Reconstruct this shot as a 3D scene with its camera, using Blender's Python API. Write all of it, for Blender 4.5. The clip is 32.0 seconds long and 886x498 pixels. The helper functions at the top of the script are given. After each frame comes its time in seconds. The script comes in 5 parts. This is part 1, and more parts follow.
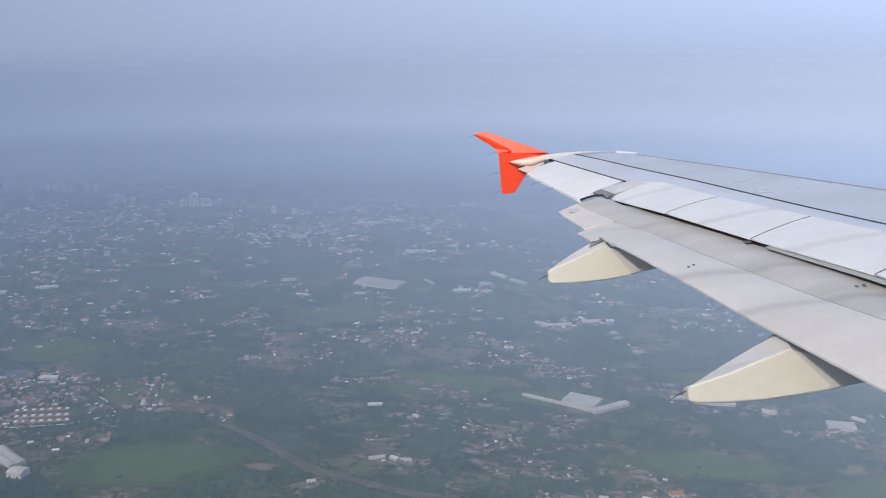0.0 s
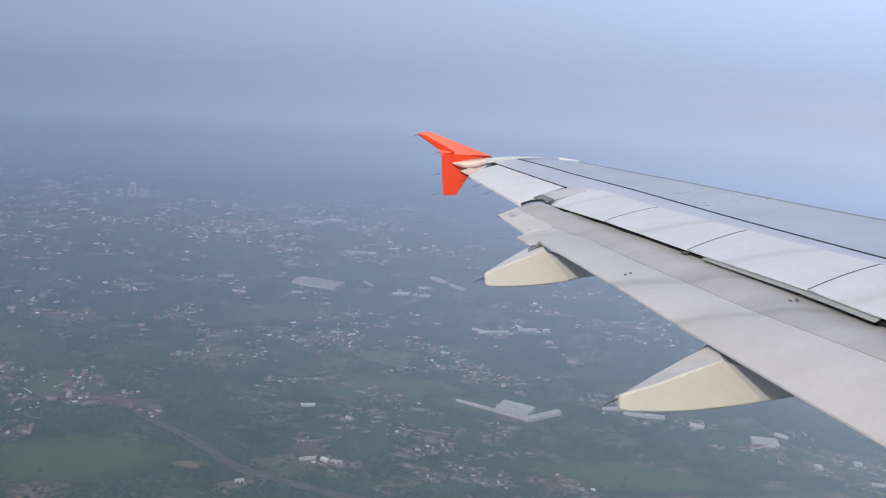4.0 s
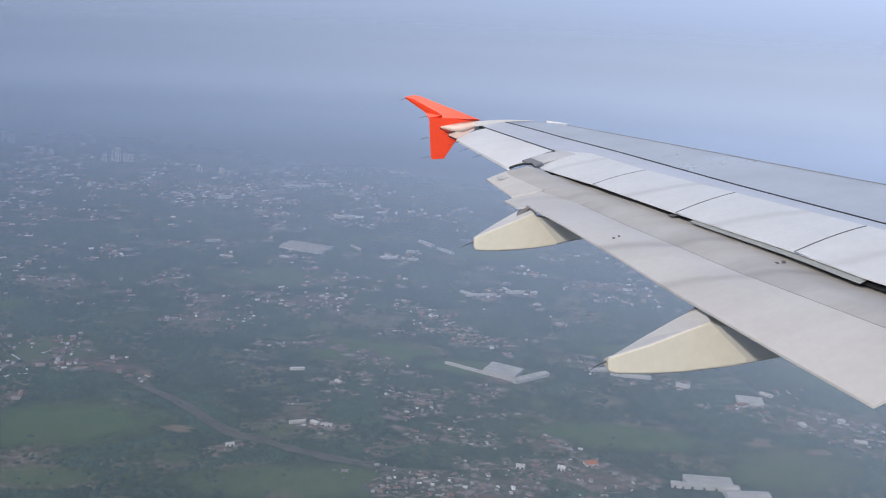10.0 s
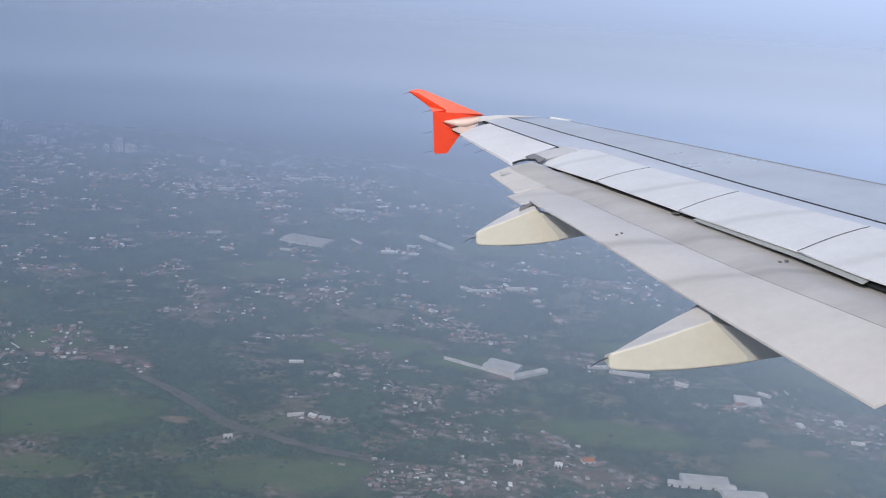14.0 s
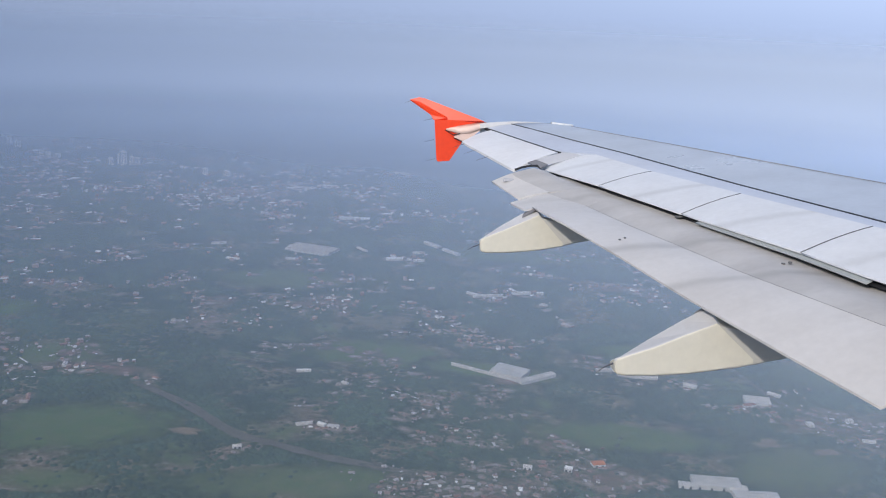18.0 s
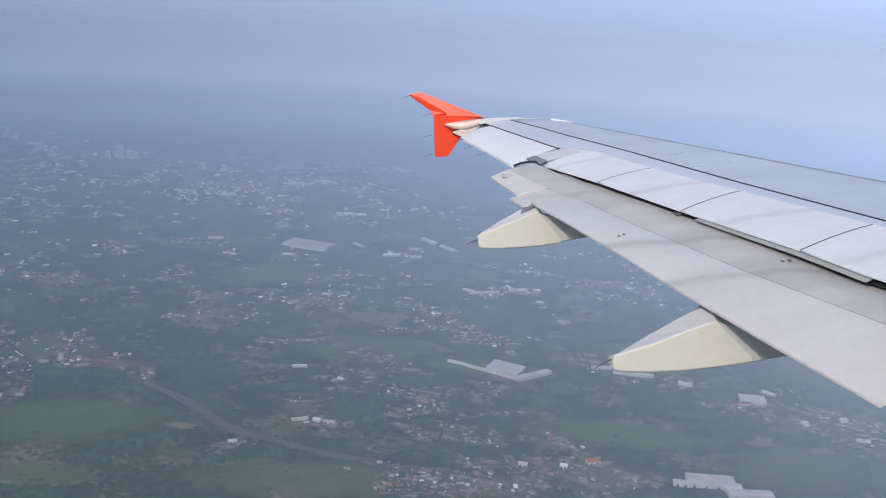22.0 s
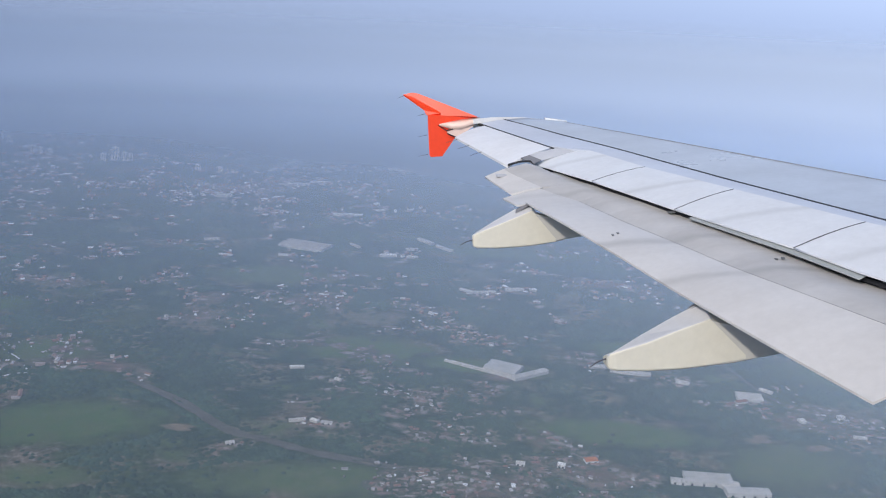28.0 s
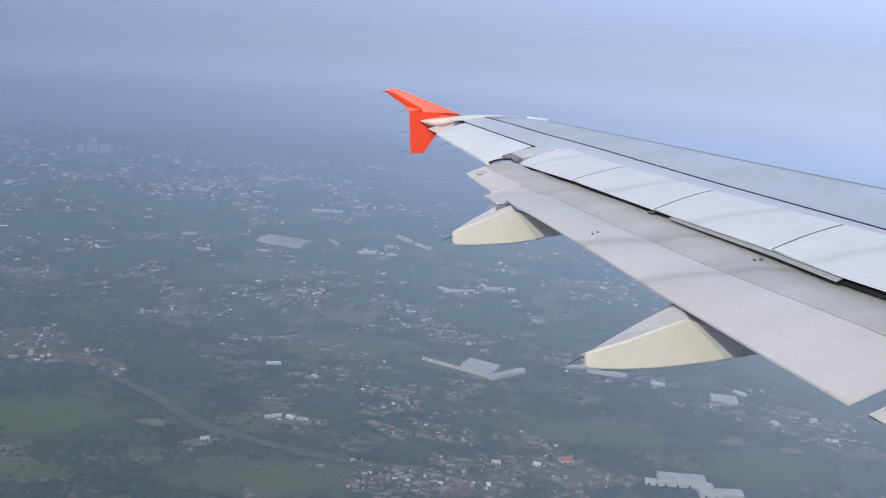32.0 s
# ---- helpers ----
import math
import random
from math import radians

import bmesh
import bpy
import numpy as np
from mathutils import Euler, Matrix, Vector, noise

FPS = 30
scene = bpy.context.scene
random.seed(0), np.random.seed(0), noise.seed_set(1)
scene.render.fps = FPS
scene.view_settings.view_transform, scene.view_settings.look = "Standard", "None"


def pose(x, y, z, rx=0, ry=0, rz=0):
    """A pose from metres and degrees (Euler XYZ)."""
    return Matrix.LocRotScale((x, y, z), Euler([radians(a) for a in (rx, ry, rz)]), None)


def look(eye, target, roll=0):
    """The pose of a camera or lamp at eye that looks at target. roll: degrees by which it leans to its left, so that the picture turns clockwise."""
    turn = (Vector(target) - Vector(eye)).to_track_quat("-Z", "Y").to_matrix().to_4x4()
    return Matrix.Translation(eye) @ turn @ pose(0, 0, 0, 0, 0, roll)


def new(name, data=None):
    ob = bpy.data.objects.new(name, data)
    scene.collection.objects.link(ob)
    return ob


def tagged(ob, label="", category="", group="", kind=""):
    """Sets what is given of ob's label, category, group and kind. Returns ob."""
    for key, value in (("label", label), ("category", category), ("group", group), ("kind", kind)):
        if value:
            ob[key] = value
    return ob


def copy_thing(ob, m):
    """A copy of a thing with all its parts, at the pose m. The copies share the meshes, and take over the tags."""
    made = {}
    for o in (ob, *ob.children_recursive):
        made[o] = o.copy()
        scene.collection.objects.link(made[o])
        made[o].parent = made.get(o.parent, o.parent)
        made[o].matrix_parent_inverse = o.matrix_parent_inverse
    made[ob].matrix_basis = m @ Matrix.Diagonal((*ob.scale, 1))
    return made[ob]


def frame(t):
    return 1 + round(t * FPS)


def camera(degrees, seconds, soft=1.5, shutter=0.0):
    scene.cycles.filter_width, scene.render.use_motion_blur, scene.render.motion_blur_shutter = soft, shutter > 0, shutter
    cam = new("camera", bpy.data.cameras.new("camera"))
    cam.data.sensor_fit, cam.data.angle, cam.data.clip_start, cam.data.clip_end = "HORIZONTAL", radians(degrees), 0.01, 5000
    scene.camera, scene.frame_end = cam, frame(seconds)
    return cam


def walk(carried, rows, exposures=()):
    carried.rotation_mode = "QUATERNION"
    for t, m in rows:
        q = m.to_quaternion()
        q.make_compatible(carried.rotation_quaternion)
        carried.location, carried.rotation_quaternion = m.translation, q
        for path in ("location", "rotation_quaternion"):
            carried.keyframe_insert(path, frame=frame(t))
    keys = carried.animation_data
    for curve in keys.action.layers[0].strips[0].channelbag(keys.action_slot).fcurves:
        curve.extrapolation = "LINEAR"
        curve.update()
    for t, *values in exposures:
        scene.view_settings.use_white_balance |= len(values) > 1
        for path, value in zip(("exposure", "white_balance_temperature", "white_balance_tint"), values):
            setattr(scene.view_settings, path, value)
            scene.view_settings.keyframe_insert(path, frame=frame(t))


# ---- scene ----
cam = camera(52.21, 32.0, soft=1.1)
PATH = [
    (0, (-0.025, -0.18, 650.073), (-0.182, 1.761, 649.614), -0.3),
    (0.5, (-0.028, -0.191, 650.094), (-0.182, 1.744, 649.614), -0.6),
    (1, (-0.023, -0.153, 650.067), (-0.175, 1.783, 649.589), -0.3),
    (1.5, (-0.025, -0.176, 650.077), (-0.178, 1.76, 649.598), -0.4),
    (2, (-0.026, -0.171, 650.085), (-0.183, 1.764, 649.604), -0.7),
    (2.5, (-0.018, -0.163, 650.056), (-0.176, 1.774, 649.581), -0.7),
    (3, (-0.029, -0.172, 650.063), (-0.184, 1.764, 649.586), -0.9),
    (3.5, (-0.017, -0.157, 650.063), (-0.151, 1.778, 649.576), 0.4),
    (4, (0.014, 0.006, 649.97), (-0.013, 1.956, 649.523), 3.2),
    (4.5, (0.002, 0.045, 649.969), (0.023, 1.992, 649.512), 3.4),
    (6.5, (0.008, -0.027, 649.997), (0.018, 1.912, 649.509), 2.8),
    (7, (-0.003, -0.028, 650.006), (0.007, 1.907, 649.502), 2.9),
    (7.5, (-0.011, 0.019, 649.975), (0.013, 1.955, 649.473), 3.6),
    (8, (-0.007, 0.001, 649.98), (0.007, 1.932, 649.459), 3.2),
    (8.5, (-0.002, 0.036, 649.957), (0.025, 1.966, 649.432), 3.4),
    (9, (-0.027, 0.003, 649.986), (-0.005, 1.933, 649.46), 3.5),
    (9.5, (-0.005, 0.003, 649.979), (0.007, 1.932, 649.45), 3.3),
    (10, (-0.003, -0.005, 649.986), (0.002, 1.925, 649.462), 3.0),
    (10.5, (-0.002, -0.003, 649.981), (0.005, 1.93, 649.467), 3.1),
    (11, (0.0, 0.006, 649.993), (0.007, 1.939, 649.481), 3.1),
    (11.5, (-0.011, -0.017, 649.998), (-0.01, 1.915, 649.479), 3.4),
    (12, (-0.005, 0.011, 649.979), (-0.005, 1.939, 649.448), 3.6),
    (12.5, (0.005, -0.005, 649.99), (0.01, 1.925, 649.467), 3.5),
    (13, (-0.005, 0.01, 649.977), (-0.002, 1.939, 649.449), 3.7),
    (13.5, (-0.015, -0.02, 649.987), (-0.014, 1.91, 649.46), 3.2),
    (14, (-0.018, -0.002, 649.972), (-0.014, 1.925, 649.438), 3.9),
    (14.5, (-0.011, 0.006, 649.979), (-0.008, 1.932, 649.437), 3.7),
    (16.5, (-0.017, -0.008, 649.985), (-0.03, 1.919, 649.448), 3.2),
    (17, (-0.002, -0.009, 649.981), (-0.015, 1.918, 649.443), 3.0),
    (17.5, (0.01, 0.005, 649.978), (0.003, 1.934, 649.452), 3.0),
    (18, (-0.007, -0.019, 650.003), (-0.015, 1.911, 649.481), 2.6),
    (18.5, (-0.01, -0.036, 650.011), (-0.025, 1.893, 649.483), 2.6),
    (19, (-0.002, 0.029, 649.963), (-0.012, 1.959, 649.439), 2.9),
    (19.5, (-0.004, -0.009, 649.996), (-0.012, 1.921, 649.471), 2.7),
    (20, (-0.015, 0.001, 649.992), (-0.017, 1.93, 649.467), 3.0),
    (20.5, (0.009, 0.031, 649.96), (0.007, 1.963, 649.44), 3.0),
    (21, (-0.013, 0.013, 649.986), (-0.013, 1.943, 649.46), 2.8),
    (21.5, (-0.026, -0.002, 649.994), (-0.025, 1.928, 649.469), 2.7),
    (22, (-0.019, 0.006, 649.981), (-0.02, 1.934, 649.452), 3.1),
    (22.5, (-0.008, 0.017, 649.971), (-0.008, 1.944, 649.433), 3.0),
    (23, (-0.03, -0.033, 650.013), (-0.036, 1.892, 649.47), 2.6),
    (23.5, (-0.021, -0.041, 650.024), (-0.024, 1.888, 649.496), 2.7),
    (24, (-0.015, 0.018, 649.986), (-0.009, 1.95, 649.469), 2.9),
    (24.5, (-0.023, 0.006, 649.984), (-0.02, 1.934, 649.452), 3.2),
    (25, (-0.012, 0.032, 649.971), (-0.004, 1.961, 649.444), 3.2),
    (25.5, (-0.018, -0.019, 650.016), (-0.014, 1.911, 649.49), 2.8),
    (27.5, (-0.001, 0.019, 649.984), (0.004, 1.95, 649.463), 2.6),
    (28, (0.001, 0.007, 649.983), (0.008, 1.936, 649.454), 2.8),
    (28.5, (-0.006, 0.003, 649.985), (0.002, 1.932, 649.458), 2.8),
    (29, (-0.005, 0.04, 649.961), (0.007, 1.968, 649.431), 3.0),
    (29.5, (-0.01, -0.003, 649.985), (0.001, 1.925, 649.452), 2.9),
    (30, (-0.01, -0.007, 649.988), (0.001, 1.921, 649.457), 2.9),
    (30.5, (-0.011, 0.021, 649.965), (0.004, 1.951, 649.441), 3.0),
    (31, (0.004, 0.048, 649.953), (0.023, 1.981, 649.44), 3.5),
    (31.5, (0.011, 0.049, 649.944), (0.055, 1.98, 649.423), 4.5),
    (32, (-0.001, 0.033, 649.954), (0.052, 1.961, 649.424), 4.1),
]
walk(cam, [(t, look(eye, target, roll)) for t, eye, target, roll in PATH], [(0, -0.04, 6550, 10), (1.5, -0.06, 6550, 10), (3, -0.13, 6550, 10), (4.5, -0.18, 6550, 10), (7, -0.21, 6540, 10), (9, -0.18, 6520, 10), (11, -0.15, 6490, 10), (13, -0.12, 6450, 10), (19, -0.10, 6350, 10), (25, -0.10, 6300, 10), (28, -0.07, 6280, 10), (32, -0.10, 6280, 10)])

# ---- sky and sun ----
SUN = Vector((-0.48, -0.66, 0.58)).normalized()
HAZE = (0.39, 0.488, 0.72)


def make_world():
    w = bpy.data.worlds.new("hazy_sky")
    scene.world = w
    w.use_nodes = True
    nt = w.node_tree
    nt.nodes.clear()
    N, L = nt.nodes.new, nt.links.new
    out, bg = N("ShaderNodeOutputWorld"), N("ShaderNodeBackground")
    sky = N("ShaderNodeTexSky")
    sky.sky_type, sky.sun_disc = "NISHITA", False
    sky.sun_elevation = math.asin(SUN.z)
    sky.sun_rotation = math.atan2(SUN.x, SUN.y)
    sky.air_density, sky.dust_density = 1.5, 4.0
    dim = N("ShaderNodeMix")
    dim.data_type, dim.blend_type = "RGBA", "MULTIPLY"
    dim.inputs[0].default_value = 1.0
    dim.inputs[7].default_value = (0.13, 0.13, 0.13, 1)
    L(sky.outputs[0], dim.inputs[6])
    co = N("ShaderNodeTexCoord")
    sep = N("ShaderNodeSeparateXYZ")
    L(co.outputs["Generated"], sep.inputs[0])
    # haze colour climbs slowly from the ground haze to a paler sky
    ramp = N("ShaderNodeMapRange")
    ramp.inputs[1].default_value, ramp.inputs[2].default_value = -0.06, 0.10
    L(sep.outputs[2], ramp.inputs[0])
    pale = N("ShaderNodeMix")
    pale.data_type = "RGBA"
    pale.inputs[6].default_value = (*HAZE, 1)
    pale.inputs[7].default_value = (0.66, 0.81, 1.16, 1)
    L(ramp.outputs[0], pale.inputs[0])
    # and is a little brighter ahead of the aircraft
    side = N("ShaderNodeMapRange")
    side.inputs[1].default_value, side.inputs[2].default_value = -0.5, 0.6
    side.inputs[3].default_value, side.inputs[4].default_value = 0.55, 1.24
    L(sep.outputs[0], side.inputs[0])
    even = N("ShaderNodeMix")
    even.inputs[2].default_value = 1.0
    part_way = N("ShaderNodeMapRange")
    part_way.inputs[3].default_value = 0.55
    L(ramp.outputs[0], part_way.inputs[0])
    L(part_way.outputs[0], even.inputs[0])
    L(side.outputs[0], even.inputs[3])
    mul = N("ShaderNodeVectorMath")
    mul.operation = "SCALE"
    L(pale.outputs[2], mul.inputs[0])
    L(even.outputs[0], mul.inputs[3])
    up = N("ShaderNodeMapRange")
    up.inputs[1].default_value, up.inputs[2].default_value = 0.15, 0.75
    up.inputs[4].default_value = 0.8
    L(sep.outputs[2], up.inputs[0])
    # the far country under the haze, below the horizon
    land = N("ShaderNodeMapRange")
    land.interpolation_type = "SMOOTHSTEP"
    land.inputs[1].default_value, land.inputs[2].default_value = -0.085, -0.05
    L(sep.outputs[2], land.inputs[0])
    far = N("ShaderNodeMix")
    far.data_type = "RGBA"
    far.inputs[6].default_value = (0.05, 0.065, 0.06, 1)
    L(land.outputs[0], far.inputs[0])
    L(mul.outputs[0], far.inputs[7])
    mix = N("ShaderNodeMix")
    mix.data_type = "RGBA"
    L(up.outputs[0], mix.inputs[0])
    L(far.outputs[2], mix.inputs[6])
    L(dim.outputs[2], mix.inputs[7])
    L(mix.outputs[2], bg.inputs[0])
    L(bg.outputs[0], out.inputs[0])


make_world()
sun = new("sun", bpy.data.lights.new("sun", "SUN"))
sun.data.energy, sun.data.angle, sun.data.color = 2.35, radians(2.5), (1.0, 0.95, 0.88)
sun.matrix_world = look(SUN * 100, (0, 0, 0))


# ---- materials ----
def material(name, rough=0.6, metal=0.0, spec=0.5):
    m = bpy.data.materials.new(name)
    m.use_nodes = True
    b = m.node_tree.nodes["Principled BSDF"]
    b.inputs["Roughness"].default_value = rough
    b.inputs["Metallic"].default_value = metal
    b.inputs["Specular IOR Level"].default_value = spec
    return m, m.node_tree.nodes.new, m.node_tree.links.new, b


def noise_node(N, L, vec, scale, detail=4.0, rough=0.55):
    n = N("ShaderNodeTexNoise")
    n.inputs["Scale"].default_value, n.inputs["Detail"].default_value = scale, detail
    n.inputs["Roughness"].default_value = rough
    if vec is not None:
        L(vec, n.inputs["Vector"])
    return n.outputs["Fac"]


def ramp_node(N, L, fac, stops):
    r = N("ShaderNodeValToRGB")
    e = r.color_ramp.elements
    e[0].position, e[0].color = stops[0][0], (*stops[0][1], 1)
    e[1].position, e[1].color = stops[-1][0], (*stops[-1][1], 1)
    for p, c in stops[1:-1]:
        k = e.new(p)
        k.color = (*c, 1)
    L(fac, r.inputs[0])
    return r.outputs[0]


def mix_node(N, L, fac, a, b, blend="MIX"):
    m = N("ShaderNodeMix")
    m.data_type, m.blend_type = "RGBA", blend
    for k, v in ((0, fac), (6, a), (7, b)):
        if isinstance(v, (int, float)):
            m.inputs[k].default_value = v
        elif isinstance(v, tuple):
            m.inputs[k].default_value = (*v, 1)
        else:
            L(v, m.inputs[k])
    return m.outputs[2]


def bump_node(N, L, fac, b, strength, dist):
    k = N("ShaderNodeBump")
    k.inputs["Strength"].default_value, k.inputs["Distance"].default_value = strength, dist
    L(fac, k.inputs["Height"])
    L(k.outputs[0], b.inputs["Normal"])


def coords(N, L, scale=(1, 1, 1)):
    c, m = N("ShaderNodeTexCoord"), N("ShaderNodeMapping")
    m.inputs["Scale"].default_value = scale
    L(c.outputs["Object"], m.inputs[0])
    return m.outputs[0]


def paint(name, colour, dirty, rough=0.4, streak=0.5, spec=0.4, metal=0.0, uneven=0.02):
    """Weathered aircraft paint: fore-and-aft streaks of grime, blotches and a fine mottle."""
    m, N, L, b = material(name, rough, metal, spec)
    streaks = noise_node(N, L, coords(N, L, (0.45, 2.2, 1.0)), 1.0, 5, 0.55)
    blots = noise_node(N, L, coords(N, L), 0.9, 5, 0.6)
    fine = noise_node(N, L, coords(N, L), 14.0, 4, 0.6)
    c = mix_node(N, L, ramp_node(N, L, streaks, [(0.42, (0, 0, 0)), (0.75, (streak,) * 3)]), colour, dirty)
    c = mix_node(N, L, ramp_node(N, L, blots, [(0.45, (0, 0, 0)), (0.8, (0.45,) * 3)]), c, dirty)
    c = mix_node(N, L, 0.10, c, ramp_node(N, L, fine, [(0.3, (0.3,) * 3), (0.7, (0.95,) * 3)]), "MULTIPLY")
    L(c, b.inputs["Base Color"])
    L(ramp_node(N, L, blots, [(0.3, (rough * 0.8,) * 3), (0.7, (min(1, rough * 1.35),) * 3)]), b.inputs["Roughness"])
    if uneven:
        bump_node(N, L, blots, b, uneven, 0.05)
    return m


def soot(m, spots):
    """Soft dark soot trails running aft over the flap tracks."""
    N, L = m.node_tree.nodes.new, m.node_tree.links.new
    b = m.node_tree.nodes["Principled BSDF"]
    src = b.inputs["Base Color"].links[0].from_socket
    sep = N("ShaderNodeSeparateXYZ")
    L(coords(N, L, (0.22, 1, 1)), sep.inputs[0])
    add = N("ShaderNodeMath")
    L(sep.outputs[0], add.inputs[0])
    L(sep.outputs[1], add.inputs[1])
    wob = N("ShaderNodeMath")
    wob.operation = "MULTIPLY_ADD"
    wob.inputs[1].default_value = 0.12
    L(noise_node(N, L, coords(N, L), 2.5, 3), wob.inputs[0])
    L(add.outputs[0], wob.inputs[2])
    c = src
    for y, w, k in spots:
        d = N("ShaderNodeMath")
        d.operation = "SUBTRACT"
        d.inputs[1].default_value = y
        L(wob.outputs[0], d.inputs[0])
        a = N("ShaderNodeMath")
        a.operation = "ABSOLUTE"
        L(d.outputs[0], a.inputs[0])
        r = N("ShaderNodeMapRange")
        r.interpolation_type = "SMOOTHSTEP"
        r.inputs[1].default_value, r.inputs[2].default_value = 0.0, w
        r.inputs[3].default_value, r.inputs[4].default_value = k, 0.0
        L(a.outputs[0], r.inputs[0])
        c = mix_node(N, L, r.outputs[0], c, (0.16, 0.155, 0.15))
    L(c, b.inputs["Base Color"])
    return m


SKIN = paint("grey_wing_skin", (0.45, 0.49, 0.56), (0.36, 0.39, 0.45), 0.30, 0.35, 0.6, uneven=0.0)
HINGE = paint("blue_grey_panel_paint", (0.57, 0.60, 0.68), (0.46, 0.48, 0.55), 0.40, 0.35)
PANEL = paint("pale_spoiler_paint", (0.705, 0.72, 0.755), (0.55, 0.56, 0.595), 0.40, 0.35)
soot(PANEL, ((8.6, 0.14, 0.20), (10.0, 0.12, 0.20), (11.7, 0.12, 0.17), (7.3, 0.12, 0.15)))
FLAP = paint("flap_grey", (0.62, 0.60, 0.592), (0.49, 0.468, 0.455), 0.42, 0.5)
soot(FLAP, ((8.35, 0.14, 0.28), (7.35, 0.12, 0.28), (10.4, 0.16, 0.15)))
# darker than the panel: grime plus the spoilers' shade in the colour
FLAP_FRONT = paint("flap_nose_grime_and_shade", (0.535, 0.515, 0.505), (0.38, 0.36, 0.35), 0.45, 0.8)
soot(FLAP_FRONT, ((8.35, 0.14, 0.25), (7.35, 0.12, 0.3), (10.4, 0.16, 0.2)))
AILERON = paint("aileron_paint", (0.79, 0.785, 0.80), (0.64, 0.63, 0.64), 0.40, 0.4)
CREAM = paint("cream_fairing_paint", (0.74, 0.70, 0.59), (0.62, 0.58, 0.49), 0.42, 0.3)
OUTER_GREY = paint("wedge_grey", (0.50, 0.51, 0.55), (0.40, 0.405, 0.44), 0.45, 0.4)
FAIR_TOP = paint("grey_fairing_top", (0.60, 0.595, 0.61), (0.50, 0.49, 0.48), 0.45, 0.5)
FAIR_GREY = paint("fairing_grey", (0.62, 0.59, 0.54), (0.44, 0.42, 0.39), 0.5, 0.4)
RED = paint("orange_red_paint", (0.98, 0.070, 0.016), (0.90, 0.06, 0.014), 0.34, 0.25, 0.5)
# white paint with the fence's orange bounce mixed into the colour
ROOT = paint("white_paint_with_fence_bounce", (0.87, 0.65, 0.56), (0.78, 0.56, 0.48), 0.4, 0.3)
WHITE = paint("white_tip_paint", (0.72, 0.72, 0.73), (0.58, 0.57, 0.57), 0.4, 0.5)


def plain(name, colour, rough=0.6, metal=0.0):
    m, N, L, b = material(name, rough, metal)
    f = noise_node(N, L, coords(N, L), 6.0)
    L(mix_node(N, L, f, colour, tuple(0.75 * c for c in colour)), b.inputs["Base Color"])
    return m


LIP = paint("lip_grey", (0.40, 0.43, 0.44), (0.30, 0.32, 0.33), 0.4, 0.4)
# black for rubber seals and for shade painted into the spoiler gaps
DARK = plain("black_seal_and_gap_shade", (0.02, 0.021, 0.025), 0.7)
GAP_AND_PARTS = plain("grey_gap_shade_and_small_parts", (0.15, 0.155, 0.165), 0.7)
FITTING_AND_SHADE = plain("dark_grey_fitting_and_shade", (0.24, 0.24, 0.26), 0.55)
SEAM = plain("grey_seam", (0.26, 0.255, 0.26), 0.6)
WICK = plain("dark_wick", (0.10, 0.10, 0.115), 0.6)
LENS = plain("clear_lamp_cover", (0.90, 0.91, 0.92), 0.15)


def ground_colour(N, L, c):
    broad = noise_node(N, L, c, 0.0022, 5, 0.6)
    mid = noise_node(N, L, c, 0.012, 6, 0.65)
    fine = noise_node(N, L, c, 0.09, 5, 0.7)
    woods = ramp_node(N, L, mid, [(0.30, (0.028, 0.055, 0.035)), (0.55, (0.042, 0.076, 0.044)), (0.75, (0.065, 0.105, 0.055))])
    open_ = ramp_node(N, L, fine, [(0.30, (0.050, 0.080, 0.032)), (0.60, (0.095, 0.12, 0.055)), (0.80, (0.16, 0.14, 0.095))])
    col = mix_node(N, L, ramp_node(N, L, broad, [(0.44, (0, 0, 0)), (0.60, (0.8,) * 3)]), woods, open_)
    cleared = ramp_node(N, L, fine, [(0.35, (0.13, 0.12, 0.075)), (0.55, (0.20, 0.165, 0.12)), (0.70, (0.30, 0.26, 0.215))])
    col = mix_node(N, L, ramp_node(N, L, noise_node(N, L, c, 0.0075, 7, 0.68), [(0.50, (0, 0, 0)), (0.60, (0.85,) * 3)]), col, cleared)
    return mix_node(N, L, 0.6, col, ramp_node(N, L, fine, [(0.3, (0.45,) * 3), (0.7, (1, 1, 1))]), "MULTIPLY"), fine


def ground_material():
    m, N, L, b = material("wooded_country", 0.95, 0.0, 0.1)
    col, fine = ground_colour(N, L, N("ShaderNodeNewGeometry").outputs["Position"])
    L(col, b.inputs["Base Color"])
    bump_node(N, L, fine, b, 0.5, 5.0)
    return m


